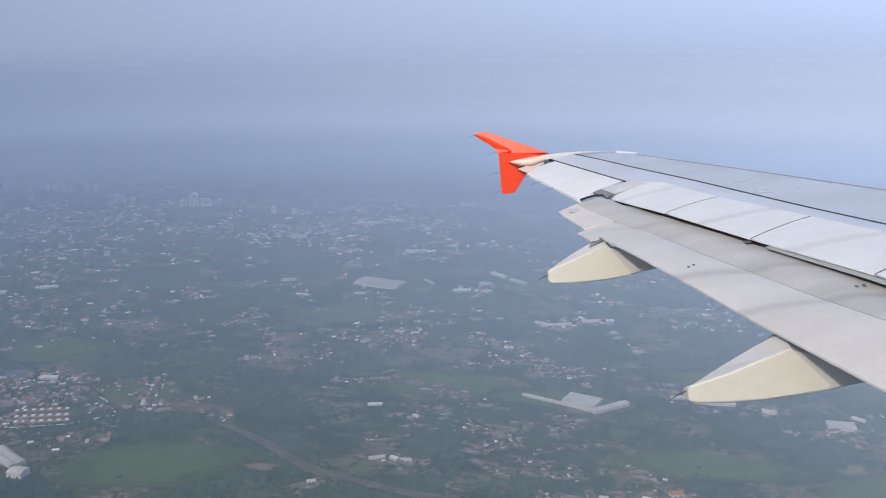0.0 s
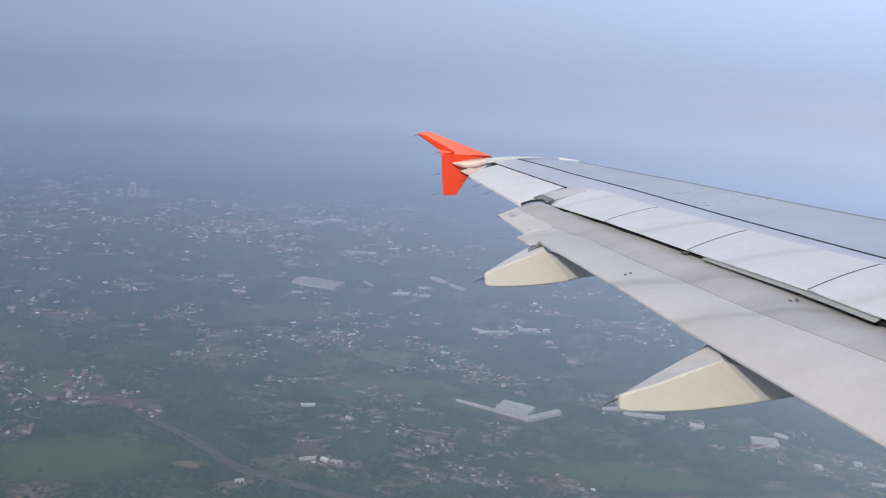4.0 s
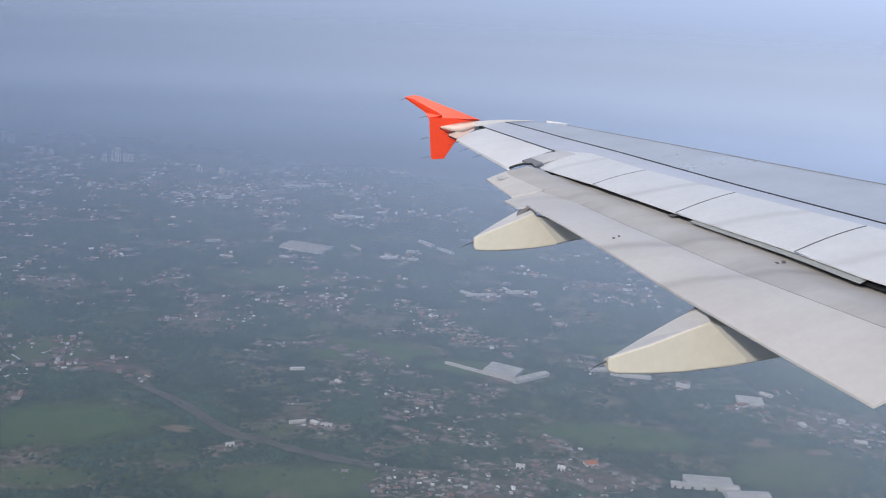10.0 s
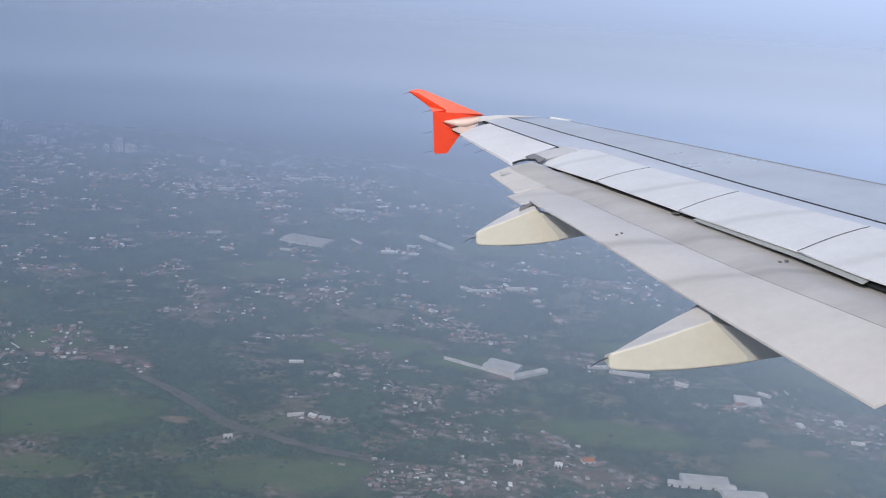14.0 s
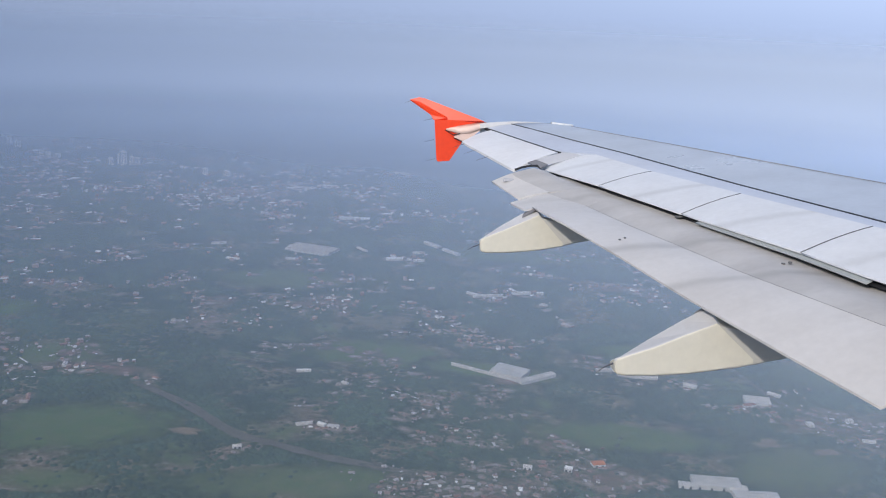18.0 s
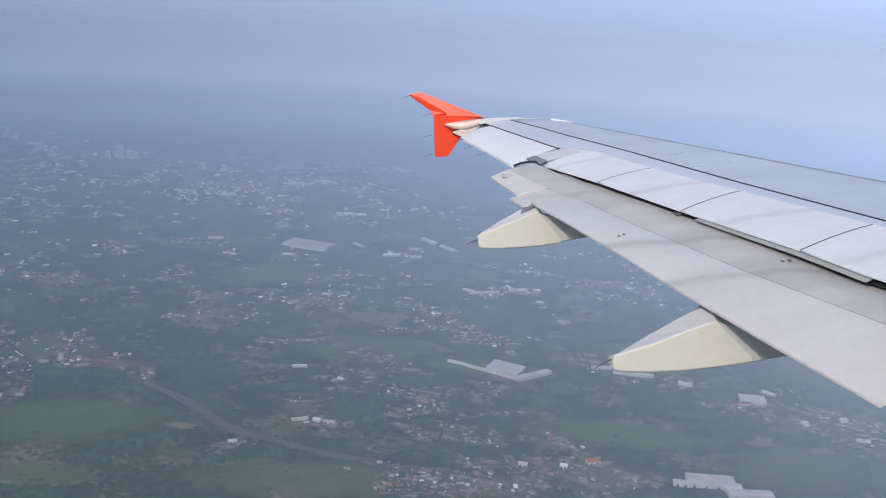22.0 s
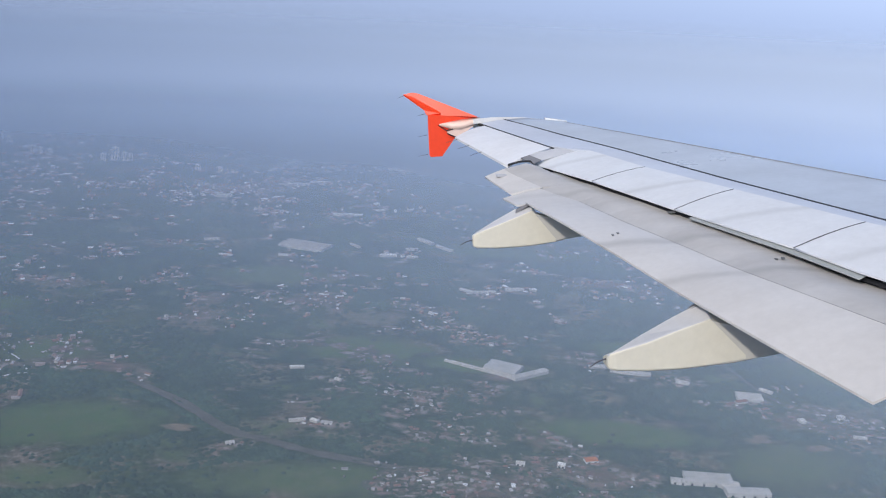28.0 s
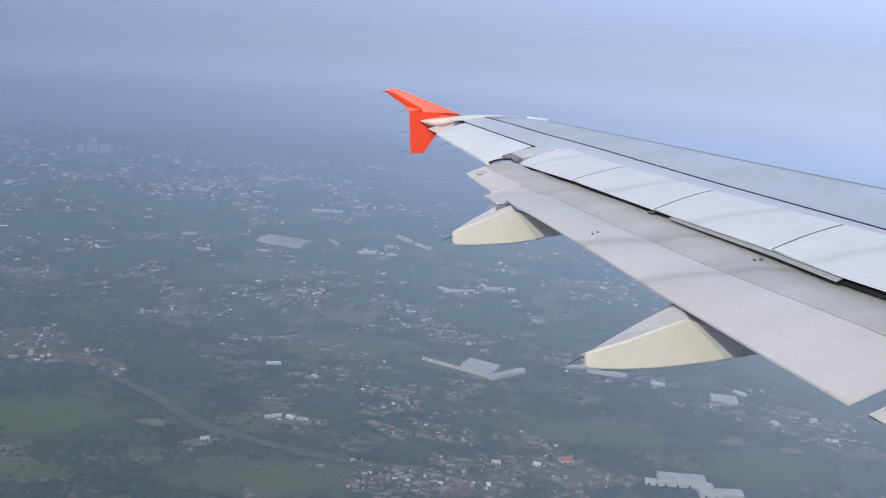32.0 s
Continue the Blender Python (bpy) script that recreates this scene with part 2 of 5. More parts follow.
def patch_material(name, a, c2, rough=0.95, scale=0.03, worn_edge=0.0):
    """Two-tone ground or sheet; with worn_edge it thins out unevenly towards the rim of a unit patch."""
    m, N, L, b = material(name, rough, 0.0, 0.1)
    c = N("ShaderNodeNewGeometry").outputs["Position"]
    big, small = noise_node(N, L, c, scale, 5, 0.6), noise_node(N, L, c, scale * 8, 4, 0.7)
    col = mix_node(N, L, ramp_node(N, L, big, [(0.35, (0, 0, 0)), (0.65, (1, 1, 1))]), a, c2)
    col = mix_node(N, L, 0.35, col, ramp_node(N, L, small, [(0.3, (0.4,) * 3), (0.7, (1, 1, 1))]), "MULTIPLY")
    L(col, b.inputs["Base Color"])
    bump_node(N, L, small, b, 0.4, 1.0)
    if worn_edge:
        ln, add, edge = N("ShaderNodeVectorMath"), N("ShaderNodeMath"), N("ShaderNodeMapRange")
        ln.operation = "LENGTH"
        L(coords(N, L), ln.inputs[0])
        add.operation = "MULTIPLY_ADD"
        add.inputs[1].default_value = 0.9
        L(noise_node(N, L, c, 0.022, 4, 0.6), add.inputs[0])
        L(ln.outputs["Value"], add.inputs[2])
        edge.inputs[1].default_value, edge.inputs[2].default_value = 1.40 - worn_edge, 1.40
        edge.inputs[3].default_value, edge.inputs[4].default_value = 1.0, 0.0
        L(add.outputs[0], edge.inputs[0])
        L(mix_node(N, L, edge.outputs[0], ground_colour(N, L, c)[0], col), b.inputs["Base Color"])
    return m


GROUND = ground_material()
FIELD = patch_material("grass_field", (0.080, 0.138, 0.045), (0.105, 0.142, 0.055), worn_edge=0.45)
RICE = patch_material("dull_green_field", (0.120, 0.145, 0.068), (0.085, 0.130, 0.050), worn_edge=0.55)
EARTH = patch_material("bare_earth", (0.23, 0.185, 0.125), (0.17, 0.14, 0.095), worn_edge=0.45)
REDEARTH = patch_material("reddish_housing_ground", (0.21, 0.14, 0.112), (0.12, 0.11, 0.075), worn_edge=0.55)
PINK = patch_material("trodden_reddish_earth", (0.25, 0.165, 0.14), (0.15, 0.12, 0.095), worn_edge=0.8)
ROAD = patch_material("dusty_road", (0.145, 0.135, 0.112), (0.105, 0.104, 0.080))
POND = patch_material("muddy_water", (0.13, 0.14, 0.14), (0.11, 0.125, 0.125), 0.25)


def varied(name, stops, rough=0.7, island=False, grime=0.35, size=0.35, worn_edge=False):
    """Colour that differs from piece to piece, with grime."""
    m, N, L, b = material(name, rough, 0.0, 0.3)
    if island:
        r = N("ShaderNodeNewGeometry").outputs["Random Per Island"]
    else:
        r = N("ShaderNodeObjectInfo").outputs["Random"]
    c = ramp_node(N, L, r, stops)
    g = noise_node(N, L, coords(N, L), size, 4, 0.7)
    c = mix_node(N, L, grime, c, ramp_node(N, L, g, [(0.3, (0.35,) * 3), (0.65, (1, 1, 1))]), "MULTIPLY")
    L(c, b.inputs["Base Color"])
    if worn_edge:
        at, add, edge = N("ShaderNodeAttribute"), N("ShaderNodeMath"), N("ShaderNodeMapRange")
        at.attribute_name = "inward"
        add.operation = "MULTIPLY_ADD"
        add.inputs[1].default_value = 0.9
        L(noise_node(N, L, coords(N, L), 0.09, 4, 0.65), add.inputs[0])
        L(at.outputs["Fac"], add.inputs[2])
        edge.inputs[1].default_value, edge.inputs[2].default_value = 0.45, 1.30
        L(add.outputs[0], edge.inputs[0])
        L(mix_node(N, L, edge.outputs[0], ground_colour(N, L, N("ShaderNodeNewGeometry").outputs["Position"])[0], c), b.inputs["Base Color"])
    return m


ROOFS = [(0.0, (0.30, 0.16, 0.12)), (0.35, (0.34, 0.22, 0.17)), (0.6, (0.34, 0.29, 0.26)), (0.78, (0.44, 0.40, 0.37)), (0.90, (0.64, 0.62, 0.60)), (1.0, (0.90, 0.89, 0.87))]
WALLS = [(0.0, (0.26, 0.235, 0.205)), (0.5, (0.24, 0.21, 0.18)), (0.85, (0.38, 0.35, 0.32)), (1.0, (0.84, 0.83, 0.81))]
NEAR_ROOFS = [(0.0, (0.25, 0.13, 0.10)), (0.35, (0.28, 0.18, 0.14)), (0.6, (0.25, 0.215, 0.19)), (0.82, (0.31, 0.28, 0.255)), (0.94, (0.46, 0.43, 0.41)), (1.0, (0.88, 0.87, 0.85))]
ROOF, WALL = varied("house_roof", NEAR_ROOFS), varied("house_wall", WALLS)
ROOF_FAR = varied("far_house_roof", ROOFS, island=True)
CLUTTER = varied("clutter_mixed", [(0.0, (0.20, 0.12, 0.09)), (0.4, (0.24, 0.19, 0.16)), (0.8, (0.32, 0.28, 0.25)), (0.96, (0.42, 0.40, 0.37)), (1.0, (0.8, 0.79, 0.77))], island=True)
SHEET = patch_material("weathered_sheet_metal_roof", (0.60, 0.585, 0.56), (0.46, 0.45, 0.43), 0.55, 0.05)
SHEET2 = patch_material("pale_sheet_metal_roof", (0.66, 0.63, 0.58), (0.53, 0.50, 0.46), 0.5, 0.05)
WHITE_SHEET = patch_material("white_painted_roof", (0.82, 0.81, 0.79), (0.74, 0.73, 0.70), 0.5, 0.08)
BEIGE = patch_material("beige_flat_roof", (0.50, 0.45, 0.40), (0.42, 0.38, 0.34), 0.8, 0.03)
REDROOF = patch_material("red_brown_tiled_roof", (0.34, 0.17, 0.12), (0.28, 0.15, 0.11), 0.8, 0.08)
ORANGE = patch_material("orange_tiled_roof", (0.55, 0.20, 0.07), (0.42, 0.17, 0.09), 0.7, 0.1)
CONCRETE = patch_material("pale_rendered_wall", (0.62, 0.60, 0.56), (0.52, 0.50, 0.47), 0.8, 0.08)
TOWER = patch_material("cream_tower_wall", (0.74, 0.70, 0.63), (0.64, 0.60, 0.54), 0.8, 0.08)
WINDOW = plain("dark_window_glass", (0.06, 0.07, 0.08), 0.15)
LEAF = varied("tree_leaves", [(0.0, (0.038, 0.074, 0.043)), (0.6, (0.050, 0.090, 0.050)), (1.0, (0.066, 0.108, 0.056))], 0.9, island=True, grime=0.85, size=0.005)


def haze_material(name, top):
    """Sheet standing in for thin haze: lets part of the light straight through, scatters the rest; thicker towards the
    horizon, its brightness painted in as tint.
    Overhead the depth is shared between the layers, towards the horizon the top one holds it all."""
    m = bpy.data.materials.new(name)
    m.use_nodes = True
    nt = m.node_tree
    nt.nodes.clear()
    N, L = nt.nodes.new, nt.links.new

    def sums(op, a, b=0.0, c=0.0, clamp=False):
        n = N("ShaderNodeMath")
        n.operation, n.use_clamp = op, clamp
        for k, v in enumerate((a, b, c)):
            if isinstance(v, (int, float)):
                n.inputs[k].default_value = v
            else:
                L(v, n.inputs[k])
        return n.outputs[0]

    def ranged(v, a0, a1, b0, b1, soft=False):
        n = N("ShaderNodeMapRange")
        if soft:
            n.interpolation_type = "SMOOTHSTEP"
        for k, x in enumerate((a0, a1, b0, b1)):
            n.inputs[k + 1].default_value = x
        L(v, n.inputs[0])
        return n.outputs[0]

    out, mix, half = N("ShaderNodeOutputMaterial"), N("ShaderNodeMixShader"), N("ShaderNodeMixShader")
    clear, up, down = N("ShaderNodeBsdfTransparent"), N("ShaderNodeBsdfDiffuse"), N("ShaderNodeBsdfTranslucent")
    co, ln, sep = N("ShaderNodeTexCoord"), N("ShaderNodeVectorMath"), N("ShaderNodeSeparateXYZ")
    flat = N("ShaderNodeVectorMath")
    flat.operation, ln.operation = "MULTIPLY", "LENGTH"
    flat.inputs[1].default_value = (1, 1, 0)
    L(co.outputs["Object"], flat.inputs[0])
    L(flat.outputs[0], ln.inputs[0])
    L(co.outputs["Object"], sep.inputs[0])
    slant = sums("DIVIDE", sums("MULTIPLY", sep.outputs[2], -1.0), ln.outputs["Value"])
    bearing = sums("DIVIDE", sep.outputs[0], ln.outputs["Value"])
    # colour: haze light painted in, dull blue looking down, pale towards horizon and ahead
    tint = ramp_node(N, L, slant, AIRLIGHT_TINTS)
    tint = mix_node(N, L, 1.0, tint, ramp_node(N, L, ranged(bearing, -0.5, 0.5, 0.0, 1.0), AIRLIGHT_SIDES), "MULTIPLY")
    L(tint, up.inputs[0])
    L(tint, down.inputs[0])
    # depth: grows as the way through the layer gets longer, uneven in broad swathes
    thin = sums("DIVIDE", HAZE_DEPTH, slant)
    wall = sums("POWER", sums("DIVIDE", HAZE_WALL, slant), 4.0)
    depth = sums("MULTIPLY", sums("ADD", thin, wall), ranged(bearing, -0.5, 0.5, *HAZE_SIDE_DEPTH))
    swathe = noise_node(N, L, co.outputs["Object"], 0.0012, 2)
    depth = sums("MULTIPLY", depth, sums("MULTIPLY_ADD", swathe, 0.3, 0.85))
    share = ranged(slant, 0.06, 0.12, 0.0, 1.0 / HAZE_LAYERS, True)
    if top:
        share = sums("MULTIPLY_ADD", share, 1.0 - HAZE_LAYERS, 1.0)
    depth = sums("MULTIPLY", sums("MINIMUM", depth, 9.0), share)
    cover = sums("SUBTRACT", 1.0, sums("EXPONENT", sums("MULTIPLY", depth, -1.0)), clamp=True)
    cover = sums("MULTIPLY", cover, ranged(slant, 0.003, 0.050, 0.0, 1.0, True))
    half.inputs[0].default_value = 0.25
    L(up.outputs[0], half.inputs[1])
    L(down.outputs[0], half.inputs[2])
    L(cover, mix.inputs[0])
    L(clear.outputs[0], mix.inputs[1])
    L(half.outputs[0], mix.inputs[2])
    L(mix.outputs[0], out.inputs[0])
    return m


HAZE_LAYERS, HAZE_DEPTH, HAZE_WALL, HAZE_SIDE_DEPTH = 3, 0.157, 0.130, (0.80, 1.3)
# haze brightness put into the sheets' colour, by slant and by bearing
AIRLIGHT_TINTS = [(0.0, (0.475, 0.56, 0.73)), (0.06, (0.475, 0.56, 0.73)), (0.10, (0.525, 0.62, 0.80)), (0.12, (0.585, 0.69, 0.885)), (0.14, (0.625, 0.74, 0.95)), (0.17, (0.67, 0.785, 1.0)), (0.21, (0.68, 0.795, 1.0)), (0.30, (0.65, 0.775, 0.985)), (0.50, (0.50, 0.60, 0.755))]
AIRLIGHT_SIDES = [(0.0, (0.64, 0.685, 0.73)), (1.0, (1.13, 1.13, 1.10))]
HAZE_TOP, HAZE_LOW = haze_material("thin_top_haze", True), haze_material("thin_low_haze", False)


# ---- mesh helpers ----
def mesh(name, verts, faces, mats, smooth=False, index=None):
    me = bpy.data.meshes.new(name)
    me.from_pydata([tuple(v) for v in verts], [], faces)
    for m in mats if isinstance(mats, (list, tuple)) else [mats]:
        me.materials.append(m)
    if index is not None:
        me.polygons.foreach_set("material_index", index)
    me.polygons.foreach_set("use_smooth", [smooth] * len(me.polygons))
    me.update()
    return me


def fix(me):
    bm = bmesh.new()
    bm.from_mesh(me)
    bmesh.ops.recalc_face_normals(bm, faces=bm.faces)
    bm.to_mesh(me)
    bm.free()
    return me


def part(name, me, parent, label=""):
    ob = new(name, me)
    ob.parent = parent
    return tagged(ob, label)


def thing(name, label, category, m=None, group="", kind=""):
    ob = new(name)
    if m is not None:
        ob.matrix_world = m
    return tagged(ob, label, category, group, kind)


def box(x0, x1, y0, y1, z0, z1):
    v = [(x, y, z) for z in (z0, z1) for y in (y0, y1) for x in (x0, x1)]
    return v, [(0, 2, 3, 1), (4, 5, 7, 6), (0, 1, 5, 4), (2, 6, 7, 3), (0, 4, 6, 2), (1, 3, 7, 5)]


def merged(*pieces):
    verts, faces = [], []
    for v, f in pieces:
        n = len(verts)
        verts += v
        faces += [tuple(i + n for i in q) for q in f]
    return verts, faces


# ---- the wing, in the aircraft's own axes: x aft, y out from the centreline, z up ----
WING_POSE = Matrix(((0.99554, -0.01813, -0.09262, 10.49732), (0.03109, 0.98959, 0.14051, -1.63754), (0.08911, -0.14276, 0.98574, 649.56538), (0.00000, 0.00000, 0.00000, 1.00000)))


def A(x, y, z):
    return (-x, y, z)


def te(y):
    return 5.22 + 0.30 * y


def line(*knots):
    ys, vs = zip(*knots)

    def at(y):
        if y < ys[0]:
            return vs[0] + (vs[1] - vs[0]) / (ys[1] - ys[0]) * (y - ys[0])
        if y > ys[-1]:
            return vs[-1] + (vs[-1] - vs[-2]) / (ys[-1] - ys[-2]) * (y - ys[-1])
        return float(np.interp(y, ys, vs))

    return at


def le(y):
    return -0.2 + 0.515 * y


z_le = line((3.0, -0.10), (7.0, 0.32), (9.4, 0.655), (11.26, 0.94), (14.07, 1.39), (16.26, 1.73), (16.85, 1.80))
off_d = line((3.0, 1.85), (9.75, 1.80), (11.83, 1.75), (14.02, 1.60), (15.40, 1.45), (16.05, 1.30), (16.84, 1.16))
z_d = line((3.0, -0.15), (7.0, 0.33), (9.75, 0.69), (11.83, 0.97), (14.02, 1.32), (15.40, 1.54), (16.05, 1.68), (16.84, 1.82))
z_h = line((3.0, -0.05), (7.0, 0.43), (9.39, 0.71), (11.03, 0.92), (12.58, 1.12), (13.92, 1.33), (14.2, 1.37))
z_ah = line((14.09, 1.37), (15.34, 1.55), (16.84, 1.77))
z_s = line((3.0, -0.28), (7.0, 0.25), (8.49, 0.42), (9.22, 0.54), (10.86, 0.755), (12.47, 0.985), (14.02, 1.17))
z_a = line((13.75, 1.175), (14.68, 1.355), (15.76, 1.56), (16.84, 1.76))
z_f = line((3.0, -0.33), (6.9, 0.14), (7.60, 0.24), (9.20, 0.41), (10.0, 0.52), (10.96, 0.645), (12.3, 0.85), (12.8, 0.985), (13.42, 1.20))
z_ft = line((3.0, -0.68), (6.9, -0.08), (7.76, 0.06), (9.02, 0.28), (9.9, 0.455), (11.05, 0.668), (11.95, 0.815))
z_fm, out_fm = line((11.97, 0.785), (12.58, 0.822)), line((11.97, 0.59), (12.58, 0.51))
z_fe, out_fe = line((12.62, 0.873), (13.42, 1.054)), line((12.62, 0.40), (13.42, 0.418))


def out_ft(y):
    return 0.50


def off_s(y):
    return 0.99 - 0.0386 * y


def off_h(y):
    return 1.869 - 0.0528 * y


def sheet(rows, thick, mat, name, smooth=True):
    """A slab whose top passes through the rows of points, thick metres deep, with closed rims."""
    n, k = len(rows), len(rows[0])
    top = [p for r in rows for p in r]
    low = [(x, y, z - thick) for x, y, z in top]
    faces = []
    for i in range(n - 1):
        for j in range(k - 1):
            a = i * k + j
            faces += [(a, a + 1, a + k + 1, a + k)]
            faces += [(n * k + a, n * k + a + k, n * k + a + k + 1, n * k + a + 1)]
    rim = [j for j in range(k)] + [i * k + k - 1 for i in range(1, n)] + [(n - 1) * k + j for j in range(k - 2, -1, -1)] + [i * k for i in range(n - 2, 0, -1)]
    verts = top + low
    base = len(verts)
    verts += [top[i] for i in rim] + [low[i] for i in rim]
    m = len(rim)
    for i in range(m):
        j = (i + 1) % m
        faces.append((base + i, base + j, base + m + j, base + m + i))
    return fix(mesh(name, verts, faces, mat, smooth))


def span(a, b, n):
    return [a + (b - a) * i / n for i in range(n + 1)]


wing = thing("aircraft_wing", "pale grey airliner wing with lowered flaps and orange-red tip fence", "aircraft wing", WING_POSE)


def build_wing():
    # main box: leading edge to the dark joint, with a rounded nose and an underside
    rows = []
    for y in span(3.0, 16.84, 40):
        xl, xd, zl, zd = le(y), te(y) - off_d(y), z_le(y), z_d(y)
        t = 0.42 - 0.021 * y
        r = [A(xd + 0.0, y, zd - t * 1.1), A(0.5 * (xl + xd), y, 0.5 * (zl + zd) - t * 1.5), A(xl + 0.05, y, zl - t), A(xl - 0.10, y, zl - 0.55 * t), A(xl - 0.07, y, zl - 0.2 * t), A(xl + 0.02, y, zl)]
        r += [A(xl + (xd - xl) * f, y, zl + (zd - zl) * f + 0.015 * math.sin(math.pi * f)) for f in (0.2, 0.4, 0.6, 0.8, 1.0)]
        rows.append(r)
    k = len(rows[0])
    v = [p for r in rows for p in r]
    f = [(i * k + j, i * k + j + 1, (i + 1) * k + j + 1, (i + 1) * k + j) for i in range(len(rows) - 1) for j in range(k - 1)]
    f += [tuple(range(k)), tuple(range((len(rows) - 1) * k, len(rows) * k))]
    part("wing_box", fix(mesh("wing_box", v, f, SKIN, True)), wing, "grey skinned wing box")
    # dark joint behind the box
    rows = [[A(te(y) - off_d(y) - 0.004, y, z_d(y) + 0.006), A(te(y) - off_d(y) + 0.022, y, z_d(y) + 0.006)] for y in span(3.0, 16.80, 30)]
    part("joint_seal", sheet(rows, 0.06, DARK, "joint_seal"), wing, "dark rubber joint line")
    # thin dark gap behind the slat, along the leading edge
    rows = [[A(le(y) + 0.03, y, z_le(y) + 0.002), A(le(y) + 0.055, y, z_le(y) + 0.004)] for y in span(3.0, 16.2, 30)]
    part("slat_gap", sheet(rows, 0.03, SEAM, "slat_gap"), wing, "thin grey gap along the leading edge")
    # panel strip between the joint and the spoiler hinges, running out to the tip
    rows = []
    for y in span(3.0, 16.80, 60):
        x0 = te(y) - off_d(y) + 0.024
        k = min(1.0, max(0.0, (y - 13.96) / 0.12))
        x1 = te(y) - (off_h(y) + 0.012) * (1 - k) - 0.765 * k
        z0, z1 = z_d(y), z_h(y) * (1 - k) + z_ah(y) * k
        rows.append([A(x0 + (x1 - x0) * g, y, z0 + (z1 - z0) * g + 0.012 * math.sin(math.pi * g)) for g in (0, 0.25, 0.5, 0.75, 1)])
    part("hinge_panel", sheet(rows, 0.10, HINGE, "hinge_panel"), wing, "blue-grey panel ahead of the spoilers and aileron")
    # black sheet painting the shade under the spoilers, seen only in the gaps
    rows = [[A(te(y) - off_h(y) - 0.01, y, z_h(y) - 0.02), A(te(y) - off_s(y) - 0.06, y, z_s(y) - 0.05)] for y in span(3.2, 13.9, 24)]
    part("spoiler_bay", sheet(rows, 0.03, DARK, "spoiler_bay"), wing, "black sheet for the shade under the spoilers")
    # spoilers: five panels with gaps
    edges_t = (5.6, 7.40, 9.22, 10.86, 12.47, 13.98)
    edges_h = (5.8, 7.60, 9.39, 11.03, 12.58, 13.94)
    for i in range(5):
        rows = []
        for s in span(0.0, 1.0, 8):
            gap = 0.007
            yt = edges_t[i] + gap + (edges_t[i + 1] - edges_t[i] - 2 * gap) * s
            yh = edges_h[i] + gap + (edges_h[i + 1] - edges_h[i] - 2 * gap) * s
            p, q = A(te(yh) - off_h(yh), yh, z_h(yh)), A(te(yt) - off_s(yt), yt, z_s(yt))
            r = []
            for g in (0, 0.15, 0.35, 0.55, 0.75, 0.9, 1.0):
                x, y, z = (p[c] + (q[c] - p[c]) * g for c in range(3))
                r.append((x, y, z + 0.016 * math.sin(math.pi * min(1, g * 1.05)) ** 0.8 + 0.004))
            rows.append(r)
        panel = part("spoiler", sheet(rows, 0.014, PANEL, "spoiler"), wing)
        # dark strip along the panel's inner end, standing in for the gap's shade
        strip_rows = [[(x, y + d, z + 0.002) for d in (-0.005, 0.001)] for x, y, z in rows[0]]
        part("end_strip", sheet(strip_rows, 0.006, GAP_AND_PARTS, "end_strip"), panel, "dark strip for the shade in the spoiler gap")
    # fixed wedge between the last spoiler and the aileron, a dark fitting behind it and a black strip for the slot
    p, q, r, t = A(8.28, 13.965, 1.345), A(8.935, 13.91, 1.203), A(8.665, 14.09, 1.366), A(9.02, 13.905, 1.292)
    rows = [[tuple((p[c] * (1 - g) + q[c] * g) * (1 - h) + (r[c] * (1 - g) + t[c] * g) * h for c in range(3)) for g in (0, 0.25, 0.5, 0.75, 1)] for h in (0, 0.5, 1)]
    part("outer_panel", sheet(rows, 0.012, OUTER_GREY, "outer_panel"), wing, "grey wedge panel beside the aileron")
    rows = [[A(9.031, 13.90, 1.292), A(9.15, 13.85, 1.262)], [A(8.879, 13.85, 1.222), A(8.997, 13.76, 1.180)]]
    part("hinge_fitting", sheet(rows, 0.014, FITTING_AND_SHADE, "hinge_fitting"), wing, "dark grey hinge fitting beside the aileron")
    rows = [[A(x, y - 0.012, z - 0.016), A(x, y + 0.012, z)] for x, y, z in ((9.335, 13.75, 1.188), (9.25, 13.76, 1.212), (9.15, 13.78, 1.228), (9.03, 13.79, 1.226), (8.98, 13.76, 1.178))]
    part("end_seal", sheet(rows, 0.012, DARK, "end_seal"), wing, "black strip for the slot beside the aileron")
    # pale lip beneath the inner spoilers' trailing edges
    rows = [[A(te(y) - off_s(y) - 0.05, y, z_s(y) - 0.012), A(te(y) - off_s(y) + 0.028, y - 0.02, z_s(y) - 0.028 - 0.012 * (10.6 - y) / 2.2)] for y in span(8.52, 10.6, 8)]
    part("spoiler_lip", sheet(rows, 0.010, LIP, "spoiler_lip"), wing, "metal lip under the spoilers")
    # black sheet painting the shade between spoilers and flap
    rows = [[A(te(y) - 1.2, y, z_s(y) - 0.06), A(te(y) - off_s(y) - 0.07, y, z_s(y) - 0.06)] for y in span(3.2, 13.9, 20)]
    part("flap_cove", sheet(rows, 0.03, DARK, "flap_cove"), wing, "black sheet for the shade above the flap")
